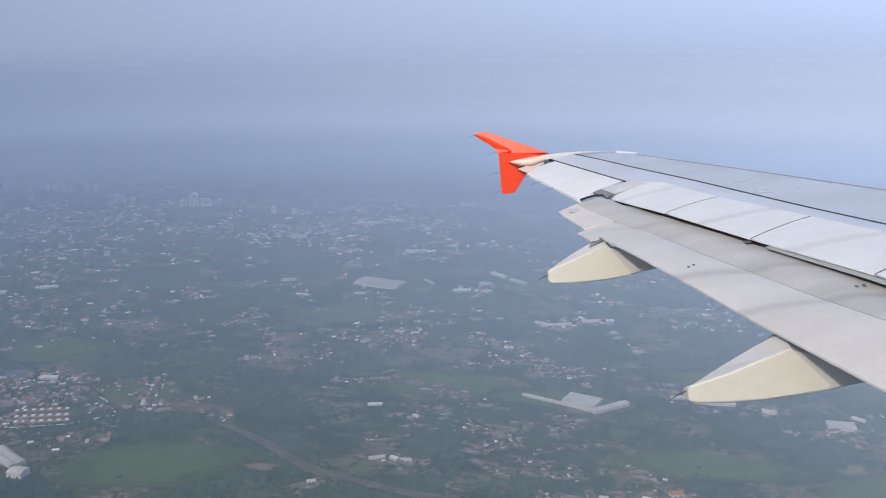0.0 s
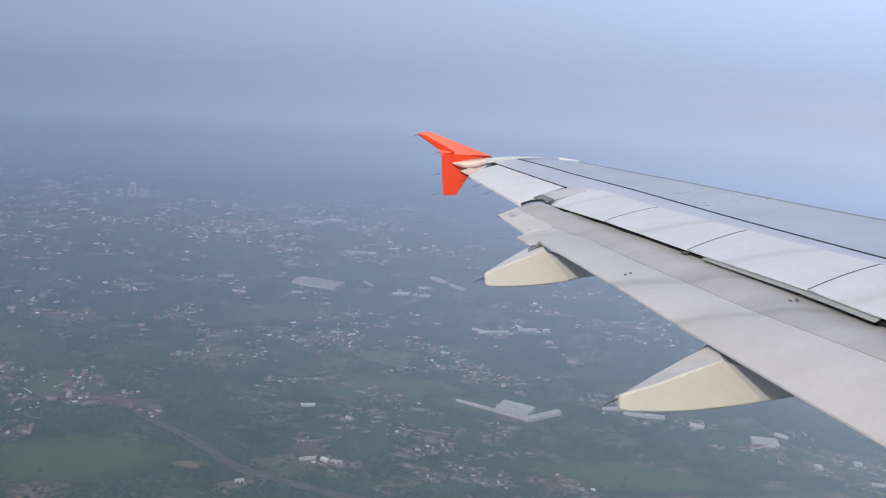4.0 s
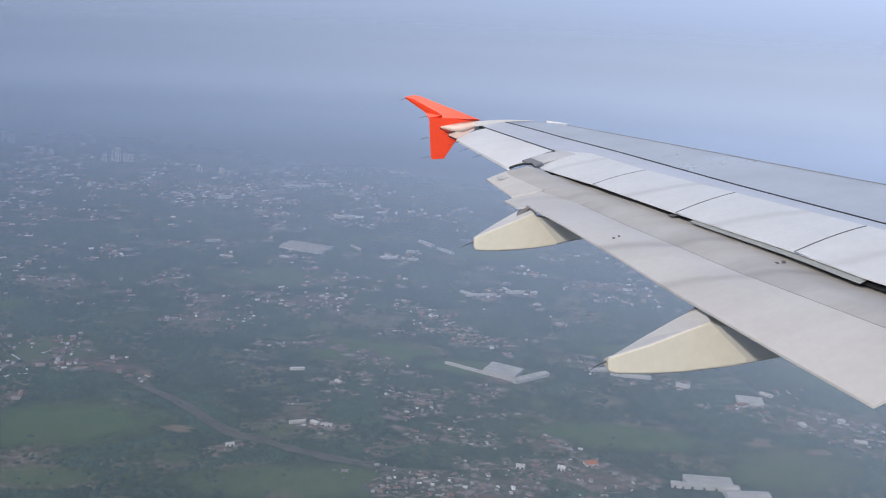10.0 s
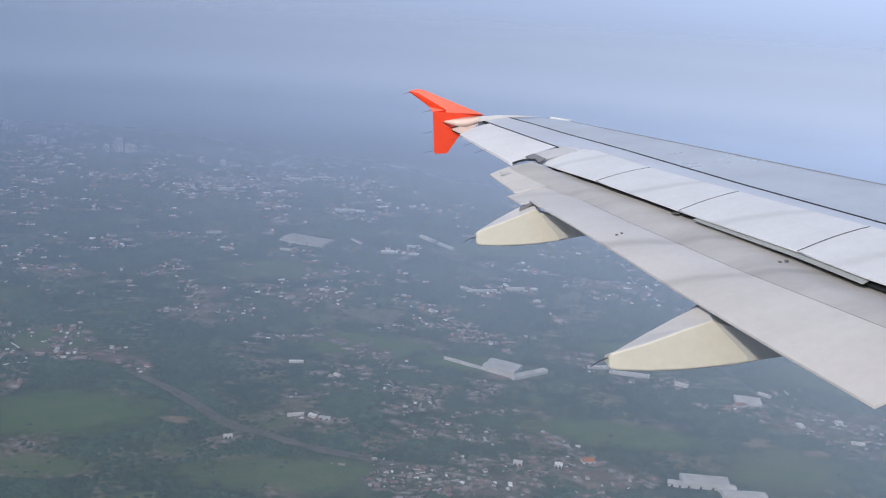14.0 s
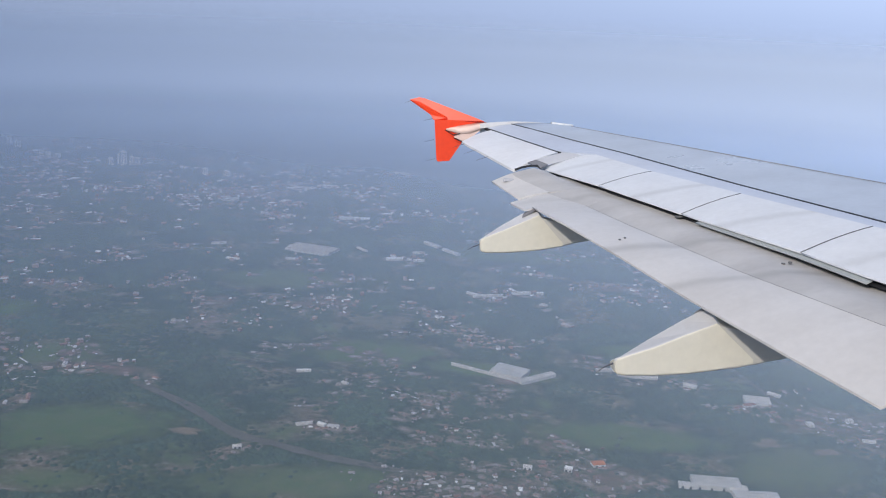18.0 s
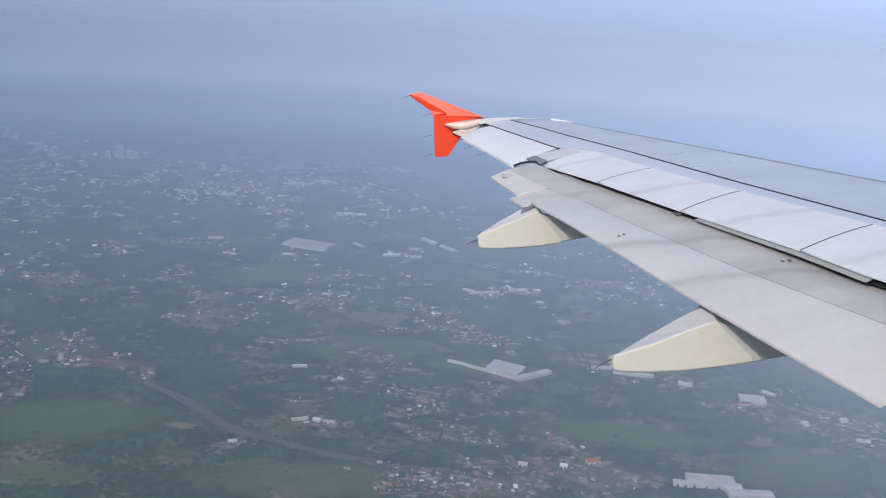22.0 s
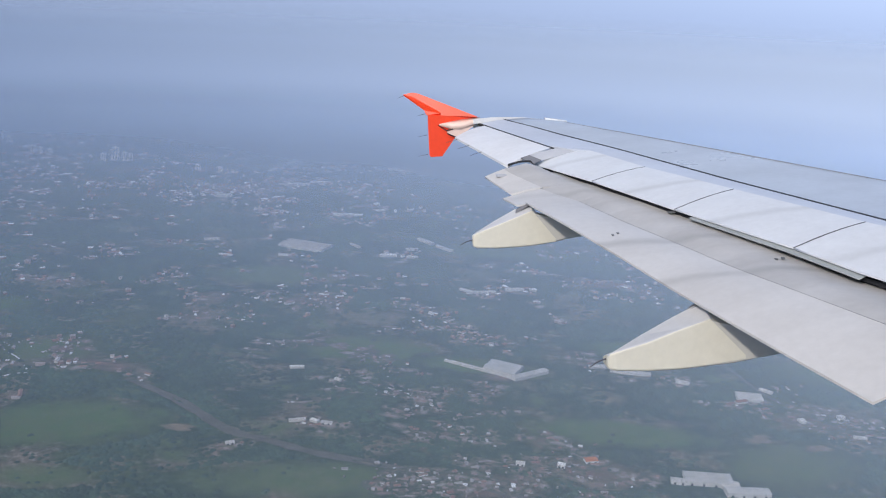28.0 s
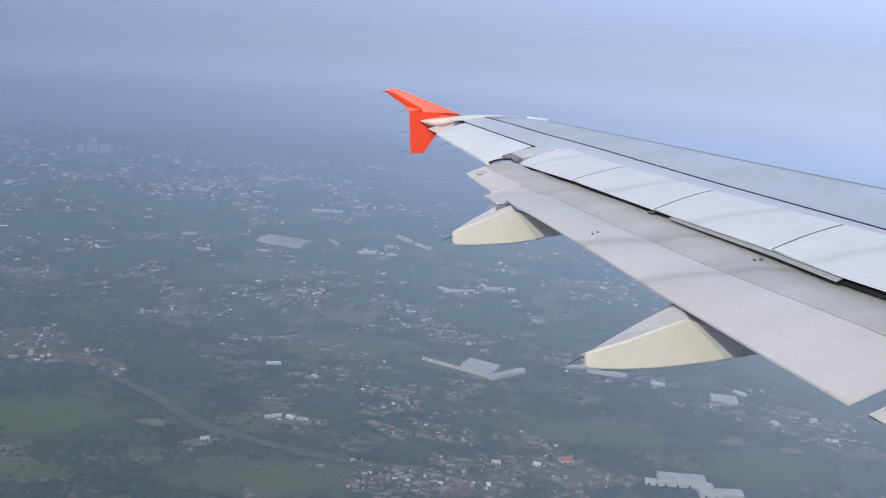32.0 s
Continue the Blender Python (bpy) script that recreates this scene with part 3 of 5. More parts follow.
    # outer and inner flap, each with a nose strip and a main panel; the outer one ends in two short stepped pieces
    for y0, y1, z_t, out, n in ((6.93, 11.95, z_ft, out_ft, 30), (11.955, 12.60, z_fm, out_fm, 5), (12.605, 13.42, z_fe, out_fe, 6), (3.2, 6.78, z_ft, out_ft, 10)):
        rows, rows2 = [], []
        for y in span(y0, y1, n):
            a, b, c = A(te(y) - 0.95, y, z_s(y) - 0.080 - 0.05 * min(1.0, max(0.0, (10.2 - y) / 1.6)) - 0.035 * min(1.0, max(0.0, (y - 11.6) / 1.2))), A(te(y) - 0.12, y, z_f(y)), A(te(y) + out(y), y, z_t(y))
            m = A(te(y) - 0.42, y, min(z_s(y) - 0.048 + 0.023 * min(1.0, max(0.0, (y - 12.9) / 0.4)), 0.45 * a[2] + 0.55 * b[2] + 0.045))
            # towards the tip the nose strip reaches further aft over the panel
            reach = 0.02 + 0.50 * min(1.0, max(0.0, (y - 12.0) / 1.2))

            def skin(g):
                return tuple(b[k] + (c[k] - b[k]) * g + (0.02 * math.sin(math.pi * g) if k == 2 else 0) for k in range(3))

            rows.append([a, tuple(0.5 * (p + q) for p, q in zip(a, m)), m, tuple(0.5 * (p + q) + (0.02 if k == 2 else 0) for k, (p, q) in enumerate(zip(m, b))), b, skin(reach)])
            start = skin(reach)
            rows2.append([(start[0] - 0.004, start[1], start[2])] + [skin(reach + (1 - reach) * g) for g in (0.15, 0.3, 0.6, 1.0)])
        flap = part("flap", sheet(rows2, 0.018, FLAP, "flap"), wing, "lowered flap panel")
        part("flap_nose", sheet(rows, 0.05, FLAP_FRONT, "flap_nose"), flap, "flap nose darkened by grime and painted spoiler shade")
        if z_t is z_ft:
            seam = [[(x + 0.006, y, z - 0.001), (x - 0.006, y, z + 0.0025)] for x, y, z in (r[-1] for r in rows)]
            part("flap_seam", sheet(seam, 0.02, SEAM, "flap_seam"), flap, "grey seam between nose and panel")
    # grey end fitting on the flap's outer tip
    rows = [[A(9.40 + 0.13 * g, y, 1.073 + 0.004 * g + 0.014 * math.sin(math.pi * (0.1 + 0.8 * g)) * h) for g in (0, 0.25, 0.5, 0.75, 1)] for y, h in ((13.20, 0.6), (13.26, 1.0), (13.33, 0.9), (13.38, 0.4))]
    part("flap_end_fitting", sheet(rows, 0.03, OUTER_GREY, "flap_end_fitting"), wing, "small grey end fitting on the flap")
    # dark brackets that carry the flap over its tracks
    for x, y, z, w, h in ((9.33, 11.965, 0.775, 0.075, 0.045), (8.300, 8.85, 0.165, 0.028, 0.02)):
        v, f = box(-x - w, -x + w, y - 0.02, y + 0.05, z - h, z)
        v = [(p - 0.02 * (r < z), q, r + 0.5 * (p + x)) for p, q, r in v]
        part("track_bracket", mesh("track_bracket", v, f, FITTING_AND_SHADE), wing, "dark flap track bracket")
    # dark fitting in the gap between the two flaps
    rows = [[A(te(y) + g, y, z_ft(y) + 0.03 + 0.10 * (0.50 - g)) for g in (0.20, 0.32, 0.42)] for y in (6.62, 6.69, 6.76)]
    part("gap_fitting", sheet(rows, 0.05, DARK, "gap_fitting"), wing, "dark fitting between the flaps")
    # aileron with its dark hinge line
    rows = []
    for y in span(13.75, 15.80, 12):
        r = []
        for g in (0, 0.3, 0.6, 1):
            yy = y + 0.33 * (1 - g) * (15.8 - y) / 2.05 + 0.75 * (1 - g) * (y - 13.75) / 2.05
            r.append(A(te(yy) - 0.73 * (1 - g), yy, z_ah(yy) + (z_a(yy) - z_ah(yy)) * g + 0.018 * math.sin(math.pi * g)))
        rows.append(r)
    ail = part("aileron", sheet(rows, 0.035, AILERON, "aileron"), wing, "pale grey aileron")
    rows = [[A(te(y) - 0.765, y, z_ah(y) + 0.004), A(te(y) - 0.735, y, z_ah(y) + 0.004)] for y in span(14.06, 16.86, 12)]
    part("hinge_seal", sheet(rows, 0.04, DARK, "hinge_seal"), ail, "dark hinge line")
    # rounded wing tip, with the lamp at its front
    rows = []
    for s in span(0, 1, 6):
        y = 16.83 + 0.10 * math.sin(s * math.pi / 2)
        d = 0.10 * (1 - math.cos(s * math.pi / 2))
        rows.append([A(8.30 + 0.35 * s + (9.62 - 8.30 - 0.35 * s) * g, y, (1.755 + 0.105 * math.sin(math.pi * min(1, g * 0.62 + 0.05))) - d) for g in (0, 0.15, 0.35, 0.55, 0.75, 0.9, 1)])
    tip = part("wing_tip", sheet(rows, 0.08, WHITE, "wing_tip"), wing, "off-white wing tip cap")
    rows = [[A(8.10 + 0.34 * g, 16.62 + 0.2 * h + 0.05 * g, 1.748 + 0.06 * g + 0.014 * math.sin(math.pi * h)) for g in (0, 0.5, 1)] for h in (0, 0.35, 0.7, 1)]
    part("navigation_lamp", sheet(rows, 0.05, LENS, "navigation_lamp"), tip, "clear lamp cover")
    # tip fence: one swept plate above and below the tip
    outline = [(10.76, 2.31), (10.60, 2.335), (10.50, 2.31), (9.54, 1.88), (9.50, 1.80), (9.90, 1.58), (9.95, 1.52), (10.15, 1.255), (10.345, 1.25), (10.365, 1.29), (10.365, 1.95), (10.41, 2.02)]

    def lean(x, z):
        """The upper half leans outwards and toes out a little."""
        return 0.26 * (z - 1.90) + 0.14 * (x - 10.0) if z > 1.87 else 0.0

    upper, lower = [outline[i] for i in (0, 1, 2, 3, 10, 11)], outline[3:11]
    v, f = [], []
    for pts in (upper, lower):
        k, m = len(v), len(pts)
        for y in (16.93, 16.99):
            v += [A(x, y + (lean(x, z) if pts is upper else 0.0), z) for x, z in pts]
        f += [tuple(range(k, k + m)), tuple(range(k + m, k + 2 * m))]
        f += [(k + i, k + (i + 1) % m, k + m + (i + 1) % m, k + m + i) for i in range(m)]
    fence = part("tip_fence", fix(mesh("tip_fence", v, f, RED)), wing, "orange-red tip fence")
    ridge = [(10.75, 16.90, 2.305), (10.17, 16.88, 1.965), (10.16, 16.925, 1.935), (10.385, 16.925, 1.945), (10.42, 16.925, 2.03), (10.755, 16.925, 2.29), (10.60, 16.925, 2.26), (10.15, 16.925, 1.98)]
    v = [A(x, y + lean(x, z), z) for x, y, z in ridge]
    part("fence_ridge", fix(mesh("fence_ridge", v, [(0, 1, 3, 4), (1, 2, 3), (0, 4, 5), (0, 6, 7, 1), (1, 7, 2)], RED)), fence)
    # white root fairing of the fence, tapering aft, with a black gap beneath
    sec = [(9.50, 1.872, 1.76, 0.06), (9.62, 1.866, 1.73, 0.085), (9.82, 1.848, 1.67, 0.085), (9.95, 1.83, 1.675, 0.07), (10.18, 1.785, 1.755, 0.02)]
    v = []
    for x, zt, zb, w in sec:
        v += [A(x, 16.93, zt), A(x, 16.93 - w, (zt + zb) / 2 + 0.02), A(x, 16.93 - w, zb + 0.02), A(x, 16.93, zb)]
    f = [(4 * i + j, 4 * i + (j + 1) % 4, 4 * i + 4 + (j + 1) % 4, 4 * i + 4 + j) for i in range(4) for j in range(4)] + [(0, 1, 2, 3), (16, 17, 18, 19)]
    # peach tint paints the red fence's reflected light onto the fairing
    part("fence_root", fix(mesh("fence_root", v, f, ROOT, True)), fence, "white root fairing with the fence's bounce in its colour")
    # lower half of the root fairing, between two black gaps
    rim = [(10.05, 1.662), (9.955, 1.688), (9.72, 1.715), (9.60, 1.74), (9.80, 1.60), (9.885, 1.560), (10.05, 1.638)]
    k = len(rim)
    v = [A(x, y, z) for y in (16.86, 16.928) for x, z in rim]
    f = [tuple(range(k)), tuple(range(k, 2 * k))] + [(i, (i + 1) % k, k + (i + 1) % k, k + i) for i in range(k)]
    part("lower_root", fix(mesh("lower_root", v, f, ROOT)), fence, "white lower root fairing with the fence's bounce in its colour")
    v = [A(10.20, 16.85, 1.775), A(10.06, 16.85, 1.690), A(9.95, 16.85, 1.705), A(9.95, 16.85, 1.690), A(10.055, 16.85, 1.664), A(10.19, 16.90, 1.755), A(10.06, 16.85, 1.638), A(9.885, 16.85, 1.558), A(9.875, 16.85, 1.535), A(10.05, 16.86, 1.612)]
    f = [(0, 1, 2, 3, 4, 5), (6, 7, 8, 9)]
    part("root_seal", mesh("gap_seal", v, f, DARK), fence, "black seal at the fence root")


def tube(points, r, sides=6):
    """Tapered rod along a line of points."""
    v, f = [], []
    n = len(points)
    for i, p in enumerate(points):
        p = Vector(p)
        d = (Vector(points[min(i + 1, n - 1)]) - Vector(points[max(i - 1, 0)])).normalized()
        a = d.cross(Vector((0, 0.3, 1))).normalized()
        b = d.cross(a)
        rr = r * (1 - 0.6 * i / (n - 1))
        v += [tuple(p + (a * math.cos(k * math.tau / sides) + b * math.sin(k * math.tau / sides)) * rr) for k in range(sides)]
    for i in range(n - 1):
        for k in range(sides):
            f.append((i * sides + k, i * sides + (k + 1) % sides, (i + 1) * sides + (k + 1) % sides, (i + 1) * sides + k))
    f += [tuple(range(sides)), tuple(range((n - 1) * sides, n * sides))]
    return v, f


def ring(x, y0, y1, zi, zo, zb, r):
    """Boxy fairing section with rounded corners: inner and outer top edges, one flat belly."""
    pts = []
    for cy, cz, a0 in ((y1, zo, 0), (y0, zi, 90), (y0, zb, 180), (y1, zb, 270)):
        sy, sz = (1 if cy == y1 else -1), (-1 if cz == zb else 1)
        c = r
        for k in range(5):
            a = radians(a0 + 90 * k / 4)
            pts.append(A(x, cy - sy * c + c * math.cos(a), cz - sz * c + c * math.sin(a)))
    return pts


def loft(rings, mat, name):
    k = len(rings[0])
    v = [p for r in rings for p in r]
    f = [(i * k + j, i * k + (j + 1) % k, (i + 1) * k + (j + 1) % k, (i + 1) * k + j) for i in range(len(rings) - 1) for j in range(k)]
    f += [tuple(range(k)), tuple(range((len(rings) - 1) * k, len(rings) * k))]
    return fix(mesh(name, v, f, mat))


def fairing(y, secs, fixed, wick):
    """Canoe fairing under the flap: cream moving tail, grey fixed part ahead, discharge wick at the tip."""
    rings = [ring(x, y - wi, y + wo, zi, zo, zb, r) for x, wi, wo, zi, zo, zb, r in secs]
    me = loft(rings, CREAM, "flap_track_fairing")
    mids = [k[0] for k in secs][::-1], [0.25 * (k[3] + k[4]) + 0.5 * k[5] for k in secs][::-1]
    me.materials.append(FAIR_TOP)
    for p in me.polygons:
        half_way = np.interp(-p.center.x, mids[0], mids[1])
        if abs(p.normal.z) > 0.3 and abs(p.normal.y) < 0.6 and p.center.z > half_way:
            p.material_index = 1  # upward faces take the greyer colour
        p.use_smooth = abs(p.normal.z) > 0.15 and p.center.z < half_way
    tail = part("flap_track_fairing", me, wing, "cream flap track fairing with greyer top faces")
    rings = [ring(x, y - wi, y + wo, zi, zo, zb, r) for x, wi, wo, zi, zo, zb, r in fixed]
    part("fixed_fairing", loft(rings, FAIR_GREY, "fixed_fairing"), tail, "grey fixed fairing")
    # dark rod added to draw the belly's shade along the lower inner edge
    edge = [A(x, y - wi + 0.012, zb + 0.004) for x, wi, wo, zi, zo, zb, r in secs[2:-1] + fixed[1:3]]
    v, f = tube(edge[::-1], 0.010)
    part("belly_seal", mesh("belly_seal", v, f, FITTING_AND_SHADE), tail, "dark rod for the shade along the lower edge")
    v, f = tube(wick, 0.008)
    part("discharge_wick", mesh("wick", v, f, WICK), tail, "thin dark static wick")


build_wing()
Y2 = 8.75
fairing(Y2,
        [(9.050, 0.125, 0.065, -0.146, -0.200, -0.250, 0.02), (9.036, 0.143, 0.09, -0.134, -0.195, -0.262, 0.02), (8.98, 0.15, 0.11, -0.116, -0.188, -0.274, 0.02), (8.74, 0.15, 0.11, -0.052, -0.052, -0.288, 0.02), (8.476, 0.15, 0.11, 0.041, 0.086, -0.284, 0.018), (8.25, 0.15, 0.11, 0.112, 0.19, -0.265, 0.015), (8.235, 0.15, 0.11, 0.100, 0.17, -0.263, 0.015), (7.975, 0.15, 0.11, -0.19, -0.185, -0.225, 0.003)],
        [(8.28, 0.149, 0.10, 0.10, 0.16, -0.262, 0.004), (8.08, 0.149, 0.10, 0.05, 0.06, -0.250, 0.008), (7.90, 0.149, 0.10, 0.03, 0.03, -0.224, 0.01), (7.70, 0.149, 0.10, 0.05, 0.05, -0.200, 0.02), (6.9, 0.13, 0.10, 0.10, 0.10, -0.06, 0.02)],
        [A(9.04, Y2 - 0.05, -0.19), A(9.13, Y2 - 0.09, -0.21), A(9.20, Y2 - 0.12, -0.245)])
Y1 = 11.98
fairing(Y1,
        [(9.920, 0.115, 0.06, 0.475, 0.452, 0.355, 0.02), (9.905, 0.133, 0.085, 0.488, 0.465, 0.34, 0.02), (9.865, 0.14, 0.10, 0.507, 0.487, 0.326, 0.02), (9.665, 0.14, 0.10, 0.576, 0.605, 0.316, 0.02), (9.42, 0.14, 0.10, 0.664, 0.73, 0.32, 0.018), (9.245, 0.14, 0.10, 0.731, 0.79, 0.33, 0.015), (9.23, 0.14, 0.10, 0.718, 0.775, 0.331, 0.015), (8.99, 0.14, 0.10, 0.40, 0.405, 0.363, 0.003)],
        [(9.26, 0.139, 0.09, 0.70, 0.71, 0.332, 0.004), (9.08, 0.139, 0.09, 0.65, 0.66, 0.352, 0.008), (8.90, 0.139, 0.09, 0.60, 0.60, 0.381, 0.02), (8.65, 0.139, 0.09, 0.58, 0.58, 0.413, 0.02), (7.9, 0.12, 0.09, 0.56, 0.56, 0.5, 0.02)],
        [A(9.91, Y1 - 0.05, 0.42), A(10.0, Y1 - 0.08, 0.40), A(10.06, Y1 - 0.1, 0.37)])


def wing_details():
    wicks = [((10.39, 16.96, z), (10.39 + 0.16, 16.95, z - 0.03)) for z in (1.97, 1.62, 1.30)] + [((10.74, 17.14, 2.29), (10.86, 17.13, 2.25))]
    wicks += [((te(y) - 0.02, y, z_a(y) - 0.01), (te(y) + 0.17, y - 0.02, z_a(y) - 0.06)) for y in (15.7, 15.2, 14.7)]
    for p, q in wicks:
        v, f = tube([A(*p), A(*[(a + b) / 2 for a, b in zip(p, q)]), A(*q)], 0.0045)
        part("discharge_wick", mesh("wick", v, f, WICK), wing, "thin dark static wick")
    # small dark latches on the flap
    for x, y, z in ((7.516, 9.181, 0.463), (7.460, 9.178, 0.471), (8.629, 10.422, 0.580), (8.572, 10.460, 0.591)):
        v, f = box(-x - 0.010, -x + 0.010, y - 0.020, y + 0.020, z - 0.012, z + 0.004)
        part("latch", mesh("latch", v, f, GAP_AND_PARTS), wing, "small dark latch")
    # dark stop under the joint of two spoilers
    x, y, z = te(10.9) - off_s(10.9) + 0.02, 10.9, z_s(10.9) - 0.035
    v, f = box(-x - 0.008, -x + 0.05, y - 0.01, y + 0.09, z - 0.008, z + 0.006)
    part("spoiler_stop", mesh("spoiler_stop", v, f, GAP_AND_PARTS), wing, "dark stop under the spoilers")


wing_details()

# ---- the fuselage that carries the wing and the camera ----
def hull():
    """Plain tube with the cabin window's opening on the wing side."""
    fus = thing("fuselage", "plain white airliner fuselage that carries the wing", "fuselage", WING_POSE)
    r, zc, n = 1.98, 1.05, 64
    xs = [-6.0, -2.0, 2.0, 6.0, 9.2, 10.00, 10.75, 11.6, 14.0, 18.0, 22.0]
    v, f = [], []
    for x in xs:
        for i in range(n):
            a = math.tau * i / n
            v.append(A(x, r * math.cos(a), zc + r * math.sin(a)))
    for i in range(len(xs) - 1):
        for j in range(n):
            mid = math.tau * (j + 0.5) / n
            z = zc + r * math.sin(mid)
            if xs[i] == 10.00 and math.cos(mid) > 0 and 1.25 < z < 2.05:
                continue
            f.append((i * n + j, i * n + (j + 1) % n, (i + 1) * n + (j + 1) % n, (i + 1) * n + j))
    f += [tuple(range(n)), tuple(range((len(xs) - 1) * n, len(xs) * n))]
    me = fix(mesh("hull", v, f, WHITE, True))
    part("hull", me, fus, "white painted hull")


hull()

# ---- the ground ----
ground = new("ground", mesh("ground", [(x, y, 0) for x, y in ((-12000, -12000), (12000, -12000), (12000, 14000), (-12000, 14000))], [(0, 1, 2, 3)], GROUND))
tagged(ground, "wooded green lowland with scattered clearings under haze", "ground", kind="structure")


def haze_layer():
    """Low tinted sheets that stand in for haze over the country and rise in a soft bank before the horizon."""
    n, v, f = 96, [(0, 0, -575)], []
    reach = [400, 900, 1500, 2200, 2900, 3500] + [3500 + 70 * k for k in range(1, 21)]
    for r in reach:
        z = 75 + 567 * max(0.0, (r - 3500) / 1400) ** 2 - 650
        v += [(r * math.cos(math.tau * i / n), r * math.sin(math.tau * i / n), z) for i in range(n)]
    f += [(0, 1 + i, 1 + (i + 1) % n) for i in range(n)]
    for k in range(len(reach) - 1):
        f += [(1 + k * n + i, 1 + (k + 1) * n + i, 1 + (k + 1) * n + (i + 1) % n, 1 + k * n + (i + 1) % n) for i in range(n)]
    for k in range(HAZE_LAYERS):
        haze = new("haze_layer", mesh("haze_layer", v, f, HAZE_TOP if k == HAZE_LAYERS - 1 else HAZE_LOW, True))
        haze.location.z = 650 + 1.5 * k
        tagged(haze, "thin bluish sheets standing in for haze over the land", "haze", kind="structure")


haze_layer()
RNG = random.Random(5)
TAKEN = []


def blob(name, x, y, w, d, turn, mat, label, category, z=0.25, ragged=0.25, n=40, kind="structure"):
    """Irregular flat patch of ground, built at unit size and scaled."""
    c, s = math.cos(radians(turn)), math.sin(radians(turn))
    p, q = RNG.uniform(0, 6), RNG.uniform(0, 6)
    v = []
    for i in range(n):
        a = math.tau * i / n
        r = 1.15 - ragged * (0.5 + 0.3 * math.sin(2 * a + p) + 0.25 * math.sin(3 * a + 2 * q) + 0.2 * math.sin(5 * a + q) + 0.15 * RNG.random()) - 0.08 * math.cos(4 * a)
        v.append((r * math.cos(a), r * math.sin(a), 0))
    TAKEN.append((x, y, w / 2, d / 2, c, s))
    ob = new(name, mesh(name, v, [tuple(range(n))], mat))
    ob.matrix_basis = pose(x, y, z + 0.01 * (len(TAKEN) % 12), 0, 0, turn) @ Matrix.Diagonal((w / 2, d / 2, 1, 1))
    return tagged(ob, label, category, kind=kind)


def strip(name, pts, w, mat, label, z=0.63, kind="structure"):
    v = []
    for i, p in enumerate(pts):
        p = Vector((*p, 0))
        d = (Vector((*pts[min(i + 1, len(pts) - 1)], 0)) - Vector((*pts[max(i - 1, 0)], 0))).normalized()
        q = Vector((-d.y, d.x, 0)) * (w / 2) * (1 + 0.25 * RNG.uniform(-1, 1))
        v += [(p.x + q.x, p.y + q.y, z), (p.x - q.x, p.y - q.y, z)]
    f = [(2 * i, 2 * i + 1, 2 * i + 3, 2 * i + 2) for i in range(len(pts) - 1)]
    return tagged(new(name, mesh(name, v, f, mat)), label, "road", kind=kind)


def curve(pts, n=8):
    out = []
    for i in range(len(pts) - 1):
        p0, p1, p2, p3 = (pts[max(0, min(len(pts) - 1, i + k))] for k in (-1, 0, 1, 2))
        for s in range(n):
            t = s / n
            out.append(tuple(0.5 * (2 * b + (c - a) * t + (2 * a - 5 * b + 4 * c - d) * t * t + (3 * b - a - 3 * c + d) * t ** 3) for a, b, c, d in zip(p0, p1, p2, p3)))
    return out + [pts[-1]]


